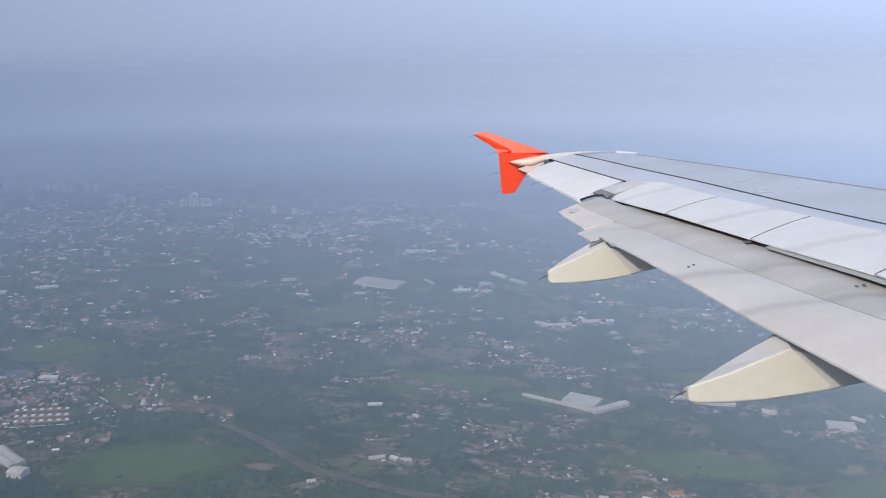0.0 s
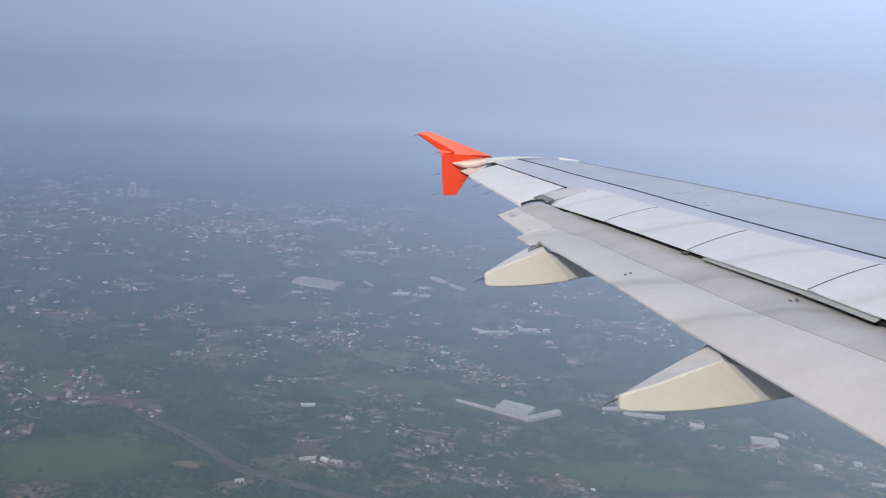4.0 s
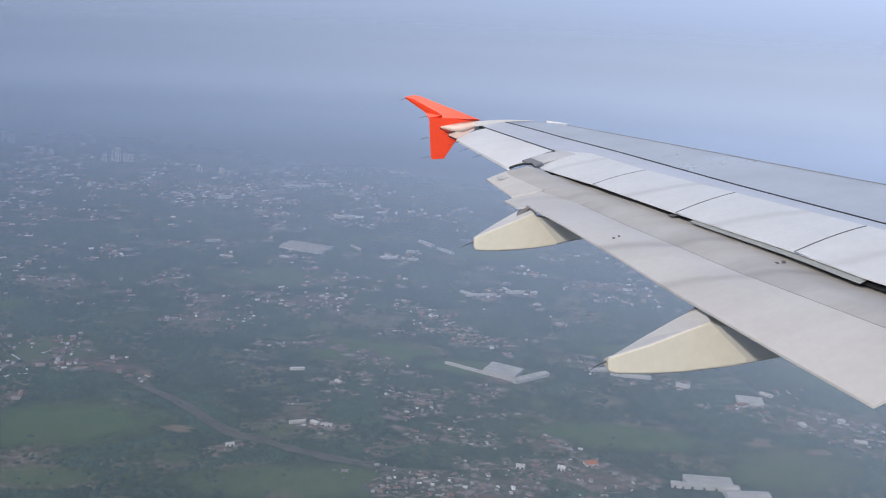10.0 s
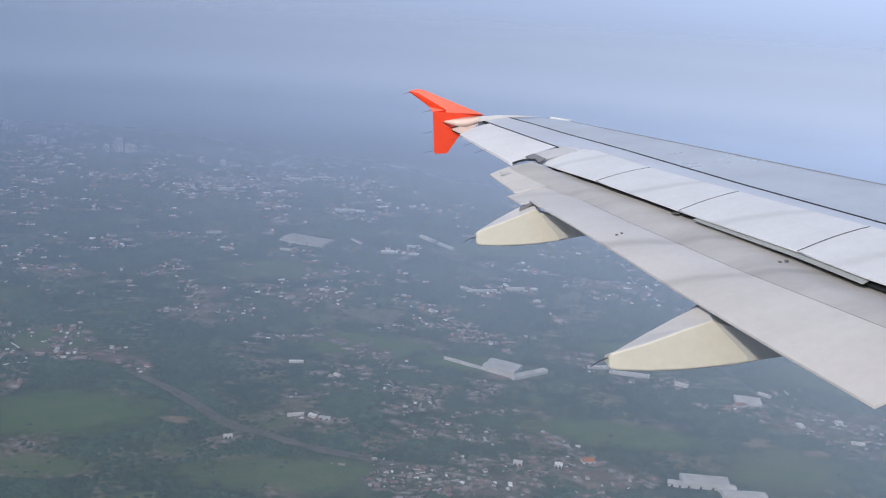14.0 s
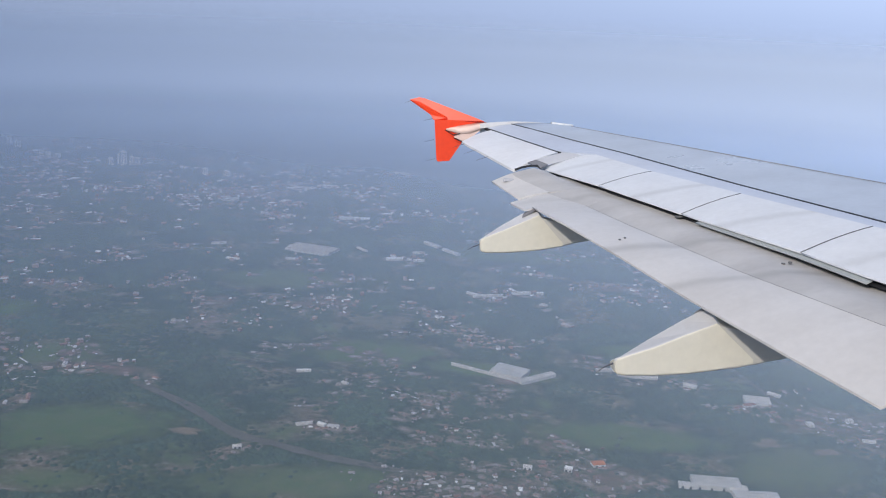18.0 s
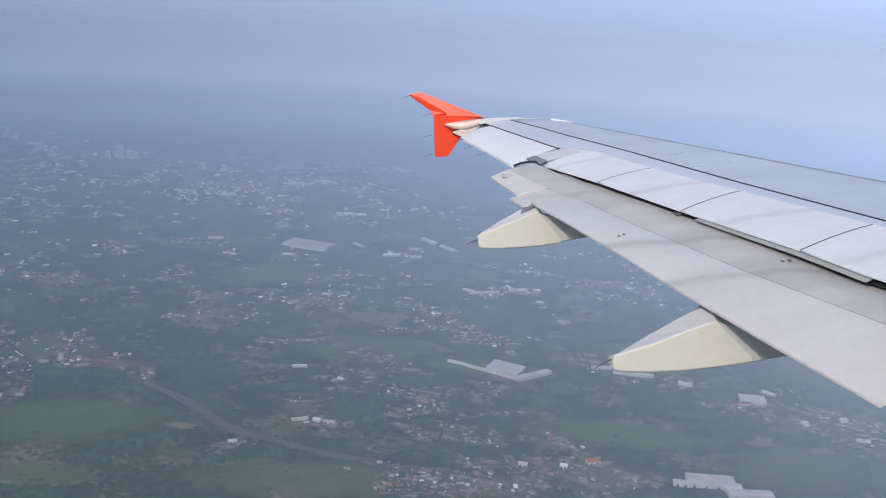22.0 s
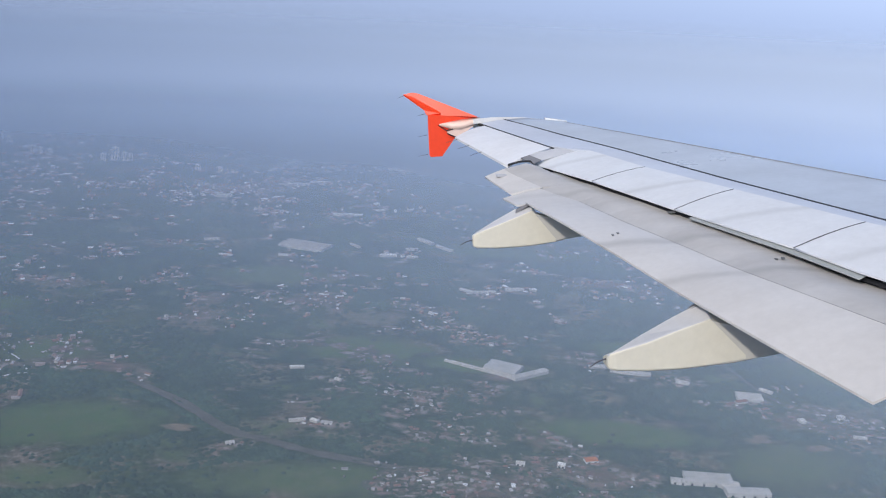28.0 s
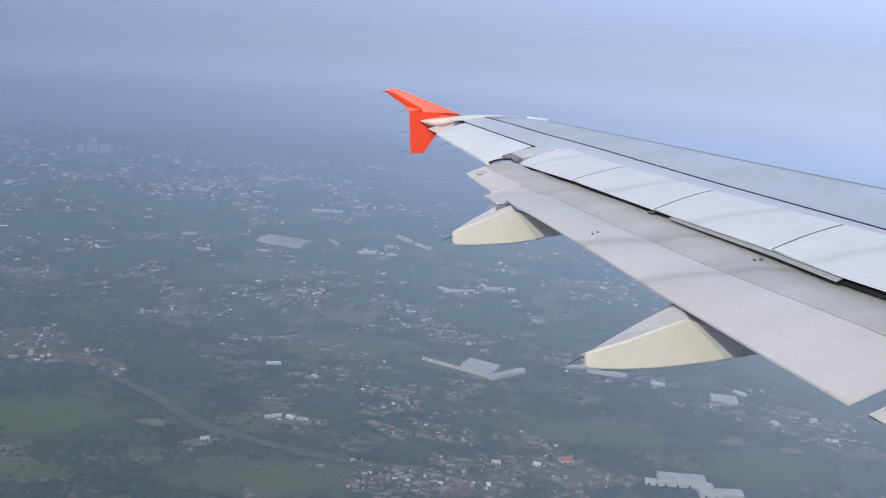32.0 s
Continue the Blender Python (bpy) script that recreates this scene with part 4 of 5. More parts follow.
def fields():
    green, dull = "bright grass field among trees", "dull green farm field"
    for x, y, w, d, t, m, lab in ((-561, 1265, 340, 178, 10, FIELD, green), (-158, 1124, 403, 123, 5, RICE, dull), (301, 1312, 345, 115, -5, FIELD, green), (543, 1234, 263, 157, 20, RICE, dull),
                                  (-134, 1617, 321, 160, 0, FIELD, green), (89, 1557, 308, 88, -10, FIELD, green), (-539, 1102, 182, 71, 0, RICE, dull), (-713, 1543, 221, 152, 15, RICE, dull), (441, 1683, 383, 143, 5, FIELD, green),
                                  (762, 1588, 288, 160, -15, RICE, dull), (-394, 2066, 391, 205, 0, RICE, dull), (866, 2238, 622, 242, 10, FIELD, green), (191, 2368, 556, 190, 0, RICE, dull), (-972, 1762, 275, 182, 0, FIELD, green), (-126, 961, 318, 111, 0, FIELD, green), (344, 1036, 320, 103, 8, RICE, dull), (969, 1388, 387, 204, 0, FIELD, green)):
        blob("field", x, y, w, d, t, m, lab, "field", ragged=0.2)
    for x, y, w, d, t in ((-387, 1263, 73, 31, -8), (522, 1312, 72, 42, 20), (-300, 1206, 36, 24, 0), (609, 1291, 56, 34, 10), (253, 1145, 66, 28, 0), (942, 1242, 296, 163, 8), (133, 1200, 59, 25, 30), (1432, 2141, 324, 85, 10)):
        blob("bare_earth_patch", x, y, w, d, t, EARTH, "patch of bare brown earth beside fields", "bare ground", z=0.45, ragged=0.6)
    for x, y, w, d, t in ((-272, 1887, 181, 85, 5), (427, 2108, 261, 104, -8), (859, 2695, 448, 121, -12), (-670, 3044, 346, 188, 0), (95, 1141, 115, 58, 0), (748, 2415, 350, 107, -10), (60, 1132, 280, 80, 0), (235, 1188, 220, 70, -6), (-600, 1484, 210, 62, -4), (650, 1390, 220, 90, 8)):
        blob("housing_ground", x, y, w, d, t, REDEARTH, "reddish trodden ground between small houses", "ground patch", z=0.5, ragged=0.45)
    for x, y, w, d, t in ((73, 1182, 52, 40, 8), (175, 1266, 60, 52, 10), (272, 1158, 84, 40, 6), (110, 1130, 70, 30, 6), (-45, 1128, 60, 40, 8), (-258, 1908, 150, 84, 12), (-225, 1893, 90, 30, -8), (250, 2185, 120, 40, -16), (505, 2060, 120, 60, 10), (-500, 1880, 110, 110, 12), (-683, 1548, 46, 50, 10), (-690, 3005, 150, 90, 18), (-600, 2860, 90, 50, 17), (-645, 1483, 46, 16, 10), (128, 1512, 120, 40, 4)):
        blob("trodden_ground", x, y, w, d, t, PINK, "reddish trodden ground and roofs of a hamlet", "ground patch", z=0.56, ragged=0.5)
    blob("bare_earth_patch", -930, 1465, 120, 26, 8, EARTH, "long strip of bare brown earth beside terraces", "bare ground", z=0.45, ragged=0.4)
    blob("trodden_ground", -830, 1420, 170, 90, 11, PINK, "brown trodden ground between terraced houses", "ground patch", z=0.56, ragged=0.3)
    strip("lane", curve([(-905, 1364), (-840, 1378), (-765, 1396), (-715, 1430), (-665, 1452)]), 4.0, SHEET2, "pale concrete lane along terraced houses", 0.67)
    for k in range(3):
        strip("street", curve([(-1500 + 42 * k, 2440 + 30 * k), (-1420 + 42 * k, 2330 + 26 * k), (-1340 + 42 * k, 2200 + 26 * k)]), 13, EARTH, "dusty unpaved street through a housing estate")
    blob("pond", -990, 1610, 94, 68, 20, POND, "still grey-brown pond among trees", "pond", z=0.4)
    track = curve([(-514, 1427), (-409, 1351), (-313, 1263), (-247, 1235), (-165, 1201), (-88, 1181), (3, 1149), (111, 1112), (278, 1029)])
    TAKEN.extend((x, y, 13, 13, 1.0, 0.0) for x, y in track)
    strip("dusty_track", track, 17, ROAD, "broad dusty grey-brown track winding through trees")
    strip("country_road", curve([(855, 1198), (638, 1411), (565, 1585), (504, 1968), (548, 2633), (372, 3368)]), 7, ROAD, "narrow pale road through the villages")
    strip("lane", curve([(-80, 1445), (-62, 1438), (-49, 1429), (-35, 1416), (-22, 1400)]), 3.6, SHEET2, "short pale concrete lane between houses", 0.67)
    strip("lane", curve([(-18, 1401), (-8, 1390), (6, 1374)]), 4.5, SHEET2, "short pale concrete lane between houses", 0.67)
    strip("lane", curve([(-770, 1521), (-735, 1490), (-705, 1450)]), 3.0, SHEET2, "short pale concrete lane at the edge of a wood", 0.67)
    strip("highway", curve([(-1600, 2004), (-1222, 2159), (-896, 2265), (-593, 2368)]), 10, ROAD, "straight pale highway across the plain")


fields()


# ---- buildings ----
def gable(w, d, h, rise, over=0.5):
    """Roof with two slopes, ridge along x, as a closed solid with eaves."""
    a, b = w / 2 + over, d / 2 + over
    v = [(-a, -b, h), (a, -b, h), (a, b, h), (-a, b, h), (-a, 0, h + rise), (a, 0, h + rise), (-a, -b, h - 0.25), (a, -b, h - 0.25), (a, b, h - 0.25), (-a, b, h - 0.25)]
    return v, [(0, 1, 5, 4), (2, 3, 4, 5), (0, 4, 3), (1, 2, 5), (0, 6, 7, 1), (1, 7, 8, 2), (2, 8, 9, 3), (3, 9, 6, 0), (6, 9, 8, 7)]


def hip(w, d, h, rise, over=0.5):
    a, b = w / 2 + over, d / 2 + over
    k = max(0.2, a - b)
    v = [(-a, -b, h), (a, -b, h), (a, b, h), (-a, b, h), (-k, 0, h + rise), (k, 0, h + rise), (-a, -b, h - 0.25), (a, -b, h - 0.25), (a, b, h - 0.25), (-a, b, h - 0.25)]
    return v, [(0, 1, 5, 4), (2, 3, 4, 5), (0, 4, 3), (1, 2, 5), (0, 6, 7, 1), (1, 7, 8, 2), (2, 8, 9, 3), (3, 9, 6, 0), (6, 9, 8, 7)]


SIZES = ((6.0, 4.4, 2.7, 1.4, gable), (7.0, 5.0, 2.8, 1.6, hip), (4.8, 3.8, 2.5, 1.2, gable), (9.5, 4.2, 2.7, 1.2, gable), (6.5, 5.8, 4.8, 1.5, hip), (11.0, 5.0, 3.0, 1.4, gable))
HOUSES = []


def house_models():
    for w, d, h, rise, roof in SIZES:
        ob = thing("house", "small pale-walled village house with pitched roof", "house", group="village houses")
        v, f = box(-w / 2, w / 2, -d / 2, d / 2, 0, h)
        v2, f2 = box(w / 2 - 2.6, w / 2 - 0.2, -d / 2 - 1.8, -d / 2, 0, h - 0.4)
        part("wall", mesh("house_wall", *merged((v, f), (v2, f2)), WALL), ob)
        v, f = roof(w, d, h, rise)
        p, q = box(w / 2 - 2.9, w / 2 + 0.1, -d / 2 - 2.2, -d / 2 - 0.3, h - 0.45, h - 0.25)
        part("roof", fix(mesh("house_roof", *merged((v, f), (p, q)), ROOF)), ob)
        HOUSES.append(ob)


house_models()
PLACED, YARDS = [], []


def free(x, y, gap):
    for px, py in PLACED[-400:]:
        if abs(px - x) < gap and abs(py - y) < gap:
            return False
    return True


# hamlets by district: centre, spread along, spread across, turn, number of houses
VALLEY = (
    (-43, 1124, 22, 17, 7, 22), (-16, 1142, 12, 8, 7, 8), (-38, 1412, 43, 7, -46, 17), (-56, 1352, 14, 6, -24, 5), (-14, 1284, 25, 11, 8, 7), (-188, 1298, 20, 9, 8, 7), (-205, 1375, 12, 7, 9, 3), (-175, 1464, 18, 11, 9, 5),
    (-122, 1591, 58, 10, -39, 18), (-315, 1619, 19, 17, 10, 7), (-271, 1621, 12, 7, 10, 4), (5, 1421, 13, 14, 9, 7), (-294, 1214, 8, 7, 8, 3), (-84, 1451, 7, 12, 9, 3), (36, 1117, 12, 7, 7, 8),
)
WEST = (
    (-625, 1993, 19, 31, 12, 13), (-533, 1854, 10, 39, 12, 8), (-500, 1757, 27, 13, 11, 11), (-683, 1554, 15, 29, 10, 18), (-643, 1482, 15, 8, 10, 7), (-571, 1502, 11, 8, 10, 5), (-529, 1444, 21, 8, -23, 6), (-746, 1477, 9, 10, 10, 4),
    (-670, 1340, 6, 5, 9, 2), (-388, 1778, 10, 9, 11, 3), (-267, 1787, 7, 9, 11, 2), (-840, 1544, 18, 27, 10, 12), (-749, 1332, 16, 14, 9, 8), (-409, 1743, 15, 19, 11, 5), (-749, 1572, 7, 7, 10, 2),
)
FRONT = (
    (53, 1147, 16, 10, 7, 9), (73, 1182, 13, 12, 7, 6), (93, 1130, 22, 9, 7, 7), (175, 1268, 17, 16, 8, 6), (200, 1275, 13, 7, -18, 3), (143, 1187, 16, 9, 7, 6), (195, 1178, 23, 15, 7, 11), (239, 1216, 16, 10, 7, 5),
    (272, 1162, 25, 13, 7, 8), (142, 1124, 25, 7, 7, 6), (83, 1465, 35, 15, 9, 8), (116, 1428, 16, 7, 9, 3), (120, 1363, 7, 5, 8, 2), (64, 1355, 14, 5, 8, 2), (45, 1281, 14, 12, 8, 4), (77, 1262, 10, 8, 8, 3),
)
EAST = (
    (312, 1586, 17, 10, 9, 5), (288, 1629, 13, 9, 9, 5), (455, 1526, 9, 9, 9, 5), (425, 1539, 5, 6, 9, 2), (549, 1445, 17, 11, 8, 6), (561, 1418, 5, 7, 8, 3), (617, 1390, 8, 13, 8, 6), (657, 1428, 19, 11, 8, 6),
    (694, 1399, 10, 10, 8, 6), (726, 1387, 18, 10, 8, 6), (720, 1338, 7, 5, 8, 3), (658, 1529, 10, 6, 9, 3), (460, 1443, 5, 4, 8, 1), (678, 1332, 15, 7, 8, 5), (761, 1324, 24, 18, 8, 10), (352, 1522, 8, 6, 9, 2),
)
MIDDLE = (
    (-5, 1820, 44, 12, -56, 16), (69, 1731, 34, 18, -44, 28), (133, 1673, 11, 15, 10, 6), (81, 2000, 12, 18, 12, 6), (120, 1995, 18, 8, 12, 4), (188, 2026, 22, 10, 12, 9), (244, 2189, 43, 21, -22, 13), (290, 2341, 20, 10, -51, 4),
    (474, 2121, 26, 20, 12, 10), (506, 2057, 36, 26, 11, 13), (434, 2005, 12, 10, 11, 5), (258, 1841, 18, 8, -54, 5), (290, 2082, 18, 11, 12, 3), (376, 2114, 18, 11, 12, 4), (-258, 1906, 48, 30, 11, 34), (-362, 1901, 11, 20, 12, 4),
)
PLAIN = (
    (-974, 1984, 23, 34, 13, 9), (-840, 1959, 7, 14, 12, 5), (-978, 2094, 11, 16, 13, 4), (-861, 2127, 14, 13, 13, 5), (-822, 2174, 18, 26, 14, 6), (-767, 2176, 7, 10, 14, 2), (-974, 2236, 10, 10, 14, 3), (-867, 2240, 7, 10, 14, 2),
    (-1105, 2310, 9, 11, 15, 3), (-692, 2308, 15, 18, 14, 4), (-561, 2237, 15, 24, 14, 6), (-134, 2269, 17, 13, 13, 5), (-78, 2338, 13, 14, 14, 4), (-71, 2267, 11, 13, 13, 3), (-309, 2120, 17, 12, 13, 4), (-314, 2016, 11, 11, 12, 3),
)
PLAIN_EAST = (
    (-227, 2067, 17, 14, 12, 4), (-160, 2001, 10, 11, 12, 3), (-64, 2801, 28, 24, 16, 5), (21, 2747, 20, 23, 16, 4), (-242, 2608, 25, 22, 15, 5), (-420, 1897, 26, 22, 12, 7), (-83, 1726, 19, 10, 10, 5), (-45, 1784, 13, 9, 11, 4),
    (-69, 1889, 22, 24, 11, 6), (170, 1917, 49, 29, 11, 6), (451, 2318, 40, 33, 13, 6), (-435, 2555, 31, 34, 15, 5), (-789, 2528, 39, 43, 16, 4), (-1094, 2478, 46, 52, 16, 5), (109, 2530, 42, 40, 14, 5), (-1128, 2053, 31, 43, 13, 12),
)
TOWN_WEST = (
    (-1171, 2976, 33, 36, 19, 13), (-1083, 2985, 25, 24, 19, 7), (-1119, 2786, 9, 21, 18, 3), (-1303, 2816, 28, 27, 18, 11), (-1611, 3477, 21, 75, 22, 12), (-1530, 3454, 18, 65, 22, 6), (-1447, 3181, 30, 63, 20, 13), (-1344, 3083, 48, 79, 20, 12),
    (-1398, 3309, 39, 91, 21, 10), (-1026, 3197, 29, 82, 20, 13), (-948, 2923, 22, 57, 18, 9), (-854, 2870, 24, 27, 18, 10), (-1479, 3056, 24, 66, 20, 6), (-1272, 2653, 29, 30, 17, 5), (-1692, 3090, 55, 141, 20, 40), (-1419, 2608, 38, 59, 17, 20),
)
TOWN = (
    (-788, 3024, 35, 60, 18, 24), (-798, 3266, 38, 55, 20, 9), (-682, 3000, 45, 59, 18, 28), (-562, 2880, 29, 37, 17, 14), (-557, 2747, 17, 29, 16, 7), (-509, 2682, 12, 14, 16, 3), (-504, 3180, 53, 32, 19, 24), (-343, 3110, 35, 48, 18, 12),
    (-300, 2695, 21, 28, 16, 12), (-233, 3146, 28, 49, 18, 7), (-184, 2775, 11, 19, 16, 3), (-195, 2687, 9, 18, 16, 3), (-500, 2847, 19, 15, 17, 5), (-439, 3224, 26, 26, 19, 6), (-784, 2803, 19, 26, 17, 5),
)
FAR_TOWN = (
    (-966, 4109, 51, 74, 24, 9), (-1209, 4164, 43, 77, 25, 9), (-1556, 4276, 32, 59, 27, 5), (-759, 3876, 34, 56, 23, 6), (-201, 3504, 39, 29, 20, 6), (-1558, 3842, 85, 100, 24, 12), (-498, 3409, 68, 58, 20, 8), (-1209, 3528, 53, 66, 22, 8),
    (-260, 2965, 36, 33, 17, 6),
)
OUTER_WEST = (
    (-2846, 5175, 127, 178, 2, 30), (-2649, 4575, 75, 140, 2, 24), (-2191, 4108, 68, 113, 3, 18), (-2179, 3784, 63, 117, 3, 18), (-1812, 3395, 42, 62, 3, 12), (-1857, 3164, 40, 69, 3, 12), (-1623, 2928, 49, 47, 3, 16), (-1512, 2566, 37, 55, 3, 16),
    (-1307, 2377, 36, 31, 3, 14), (-1245, 2101, 36, 25, 3, 16), (-1081, 1928, 25, 27, 4, 10), (-898, 1600, 28, 11, 4, 22), (-960, 1567, 18, 15, 4, 14), (-880, 1502, 33, 15, 4, 26), (-866, 1390, 18, 15, 4, 16),
)
VILLAGES = FRONT + VALLEY + EAST
FAR_VILLAGES = MIDDLE + WEST + PLAIN + PLAIN_EAST + TOWN + TOWN_WEST + FAR_TOWN + OUTER_WEST


def farmsteads(n, seed):
    """Lone farms and twos and threes of houses strewn over the woods, rather more of them far off."""
    rng = random.Random(seed)
    for _ in range(n):
        r, a = 1900 * (3900 / 1900) ** rng.random() ** 0.9, rng.uniform(-0.60, 0.50)
        yield r * math.sin(a), r * math.cos(a), 14 + r / 160, 9 + r / 200, rng.uniform(-50, 50), rng.choice((1, 1, 2, 2, 3, 5))


def spots(v, gap):
    x, y, a, b, turn, n = v
    c, s = math.cos(radians(turn)), math.sin(radians(turn))
    for _ in range(n):
        for _ in range(12):
            p, q = RNG.gauss(0, 1.3 * a), RNG.gauss(0, 1.4 * b)
            u, w = x + p * c - q * s, y + p * s + q * c
            if free(u, w, gap):
                PLACED.append((u, w))
                yield u, w, turn + RNG.choice((0, 0, 90, 25)) + RNG.uniform(-12, 12)
                break


def villages():
    used = set()
    for v in VILLAGES:
        for x, y, a in spots(v, 8):
            k = RNG.randrange(len(HOUSES))
            m = pose(x, y, 0, 0, 0, a) @ Matrix.Diagonal((RNG.uniform(0.6, 1.2), RNG.uniform(0.65, 1.1), RNG.uniform(0.7, 1.1), 1))
            if k in used:
                copy_thing(HOUSES[k], m)
            else:
                HOUSES[k].matrix_basis = m
                used.add(k)
    verts, faces = [], []
    for v in (*FAR_VILLAGES, *farmsteads(130, 8)):
        big = 1.0 + max(0.0, (v[1] - 1750) / 1900)
        for x, y, a in spots((*v[:5], int(v[5] * (1.8 if v[1] > 2600 else 1.1))), 8):
            w, d, h, rise, roof = SIZES[RNG.randrange(len(SIZES))]
            s = big * RNG.uniform(0.65, 1.15)
            if RNG.random() < 0.10:
                s *= 1.6
            w, d, h = w * s, d * s, h * min(s, 1.6)
            if RNG.random() < 0.08:
                w *= 1.8  # a terrace
            rot = Matrix.Rotation(radians(a), 3, "Z")
            for p, q in (box(-w / 2, w / 2, -d / 2, d / 2, 0, h), roof(w, d, h, rise * min(s, 1.5))):
                n = len(verts)
                verts += [tuple(rot @ Vector(t) + Vector((x, y, 0))) for t in p]
                faces += [tuple(i + n for i in t) for t in q]
    ob = new("distant_houses", mesh("distant_houses", verts, faces, ROOF_FAR))
    tagged(ob, "countless small white, grey and red-roofed houses in the haze", "houses", kind="stuff")


villages()


def scattered(name, label, category, n, lo, hi, sizes, mat, z, near_houses, seed):
    """Many irregular flat patches joined in one sheet: yards, clearings and plots."""
    rng = random.Random(seed)
    verts, faces = [], []
    for _ in range(n):
        if near_houses:
            x, y = PLACED[rng.randrange(near_houses)]
            x, y = x + rng.gauss(0, 12), y + rng.gauss(0, 8)
            YARDS.append((x, y))
        else:
            r, a = lo * (hi / lo) ** rng.random(), rng.uniform(-0.62, 0.62)
            x, y = r * math.sin(a), r * math.cos(a)
            if any(((x - p) * c + (y - q) * s) ** 2 / u ** 2 + ((y - q) * c - (x - p) * s) ** 2 / v ** 2 < 1.6 for p, q, u, v, c, s in TAKEN):
                continue
        grow = 1 + max(0.0, (y - 1200) / 2500)
        w, d = rng.uniform(*sizes) * grow, rng.uniform(*sizes) * grow * 0.6
        turn = rng.uniform(-35, 35)
        c, s = math.cos(radians(turn)), math.sin(radians(turn))
        m = len(verts)
        k = 15
        h = z + 0.001 * (len(verts) // 16 % 200)
        for i in range(k):
            q = 1.1 - 0.35 * rng.random()
            px, py = w / 2 * q * math.cos(math.tau * i / k), d / 2 * q * math.sin(math.tau * i / k)
            verts.append((x + px * c - py * s, y + px * s + py * c, h))
        verts.append((x, y, h))
        faces += [(m + i, m + (i + 1) % k, m + k) for i in range(k)]
    me = mesh(name, verts, faces, mat)
    inward = me.attributes.new("inward", "FLOAT", "POINT")
    inward.data.foreach_set("value", [float(i % 16 == 15) for i in range(len(verts))])
    ob = new(name, me)
    return tagged(ob, label, category, kind="stuff")


def clutter():
    """Lean-tos, walls, carports, tanks and stacked goods round the houses: countless small low boxes."""
    rng = random.Random(21)
    verts, faces = [], []
    for _ in range(3600):
        x, y = PLACED[rng.randrange(len(PLACED))]
        x, y = x + rng.gauss(0, 13), y + rng.gauss(0, 11)
        grow = 1 + max(0.0, (y - 1300) / 2600)
        w, d, h = rng.uniform(1.2, 5.5) * grow, rng.uniform(0.8, 2.6) * grow, rng.uniform(0.8, 2.6)
        rot = Matrix.Rotation(radians(rng.uniform(0, 180)), 3, "Z")
        p, q = box(-w / 2, w / 2, -d / 2, d / 2, 0, h)
        n = len(verts)
        verts += [tuple(rot @ Vector(t) + Vector((x, y, 0))) for t in p]
        faces += [tuple(i + n for i in t) for t in q]
    tagged(new("village_clutter", mesh("village_clutter", verts, faces, CLUTTER)), "small lean-tos, walls and stacked goods round the houses", "clutter", kind="stuff")


clutter()
YARD = varied("yard_ground", [(0.0, (0.12, 0.11, 0.075)), (0.35, (0.20, 0.155, 0.12)), (0.7, (0.25, 0.19, 0.155)), (1.0, (0.34, 0.30, 0.26))], 0.9, island=True, grime=0.5, worn_edge=True)
PLOT = varied("plot_ground", [(0.0, (0.070, 0.105, 0.042)), (0.35, (0.105, 0.14, 0.055)), (0.6, (0.10, 0.11, 0.06)), (0.85, (0.14, 0.14, 0.085)), (1.0, (0.19, 0.155, 0.10))], 0.95, island=True, grime=0.5, worn_edge=True)
scattered("village_yards", "trodden pale yards and drives round the houses", "yards", 1300, 0, 0, (16, 52), YARD, 0.7, len(PLACED), 11)
scattered("near_yards", "trodden earth yards, drives and sheds' aprons of the villages", "yards", 420, 0, 0, (14, 44), YARD, 1.0, 360, 13)
scattered("field_plots", "small green and brown farm plots among the trees", "plots", 420, 900, 4200, (30, 110), PLOT, 0.15, 0, 12)


def shed(x, y, w, d, h, turn, mat, label, bays=1, name="industrial_shed"):
    """Long industrial building: walls, low-pitched roof bays, roller doors, a ridge vent each."""
    ob = thing(name, label, "shed", pose(x, y, 0, 0, 0, turn))
    v, f = box(-w / 2, w / 2, -d / 2, d / 2, 0, h)
    part("wall", mesh("shed_wall", v, f, CONCRETE), ob)
    bay = d / bays
    for i in range(bays):
        v, f = gable(w, bay - 0.6, h, bay * 0.10, 0.3)
        c = -d / 2 + bay * (i + 0.5)
        r = part("roof", fix(mesh("shed_roof", [(p, q + c, s) for p, q, s in v], f, mat)), ob)
        v, f = gable(w * 0.8, 1.4, h + bay * 0.10 + 0.7, 0.4, 0.1)
        part("ridge_vent", fix(mesh("ridge_vent", [(p, q + c, s) for p, q, s in v], f, mat)), r)
    for i in range(max(2, int(w / 14)) if d > 8 and y < 1300 else 0):
        u = -w / 2 + (i + 0.5) * w / max(2, int(w / 14))
        v, f = box(u - 1.6, u + 1.6, -d / 2 - 0.12, -d / 2 - 0.01, 0.05, min(h - 0.6, 3.6))
        part("roller_door", mesh("roller_door", v, f, WINDOW), ob)
    TAKEN.append((x, y, w / 2 + 6, d / 2 + 6, math.cos(radians(turn)), math.sin(radians(turn))))
    return ob


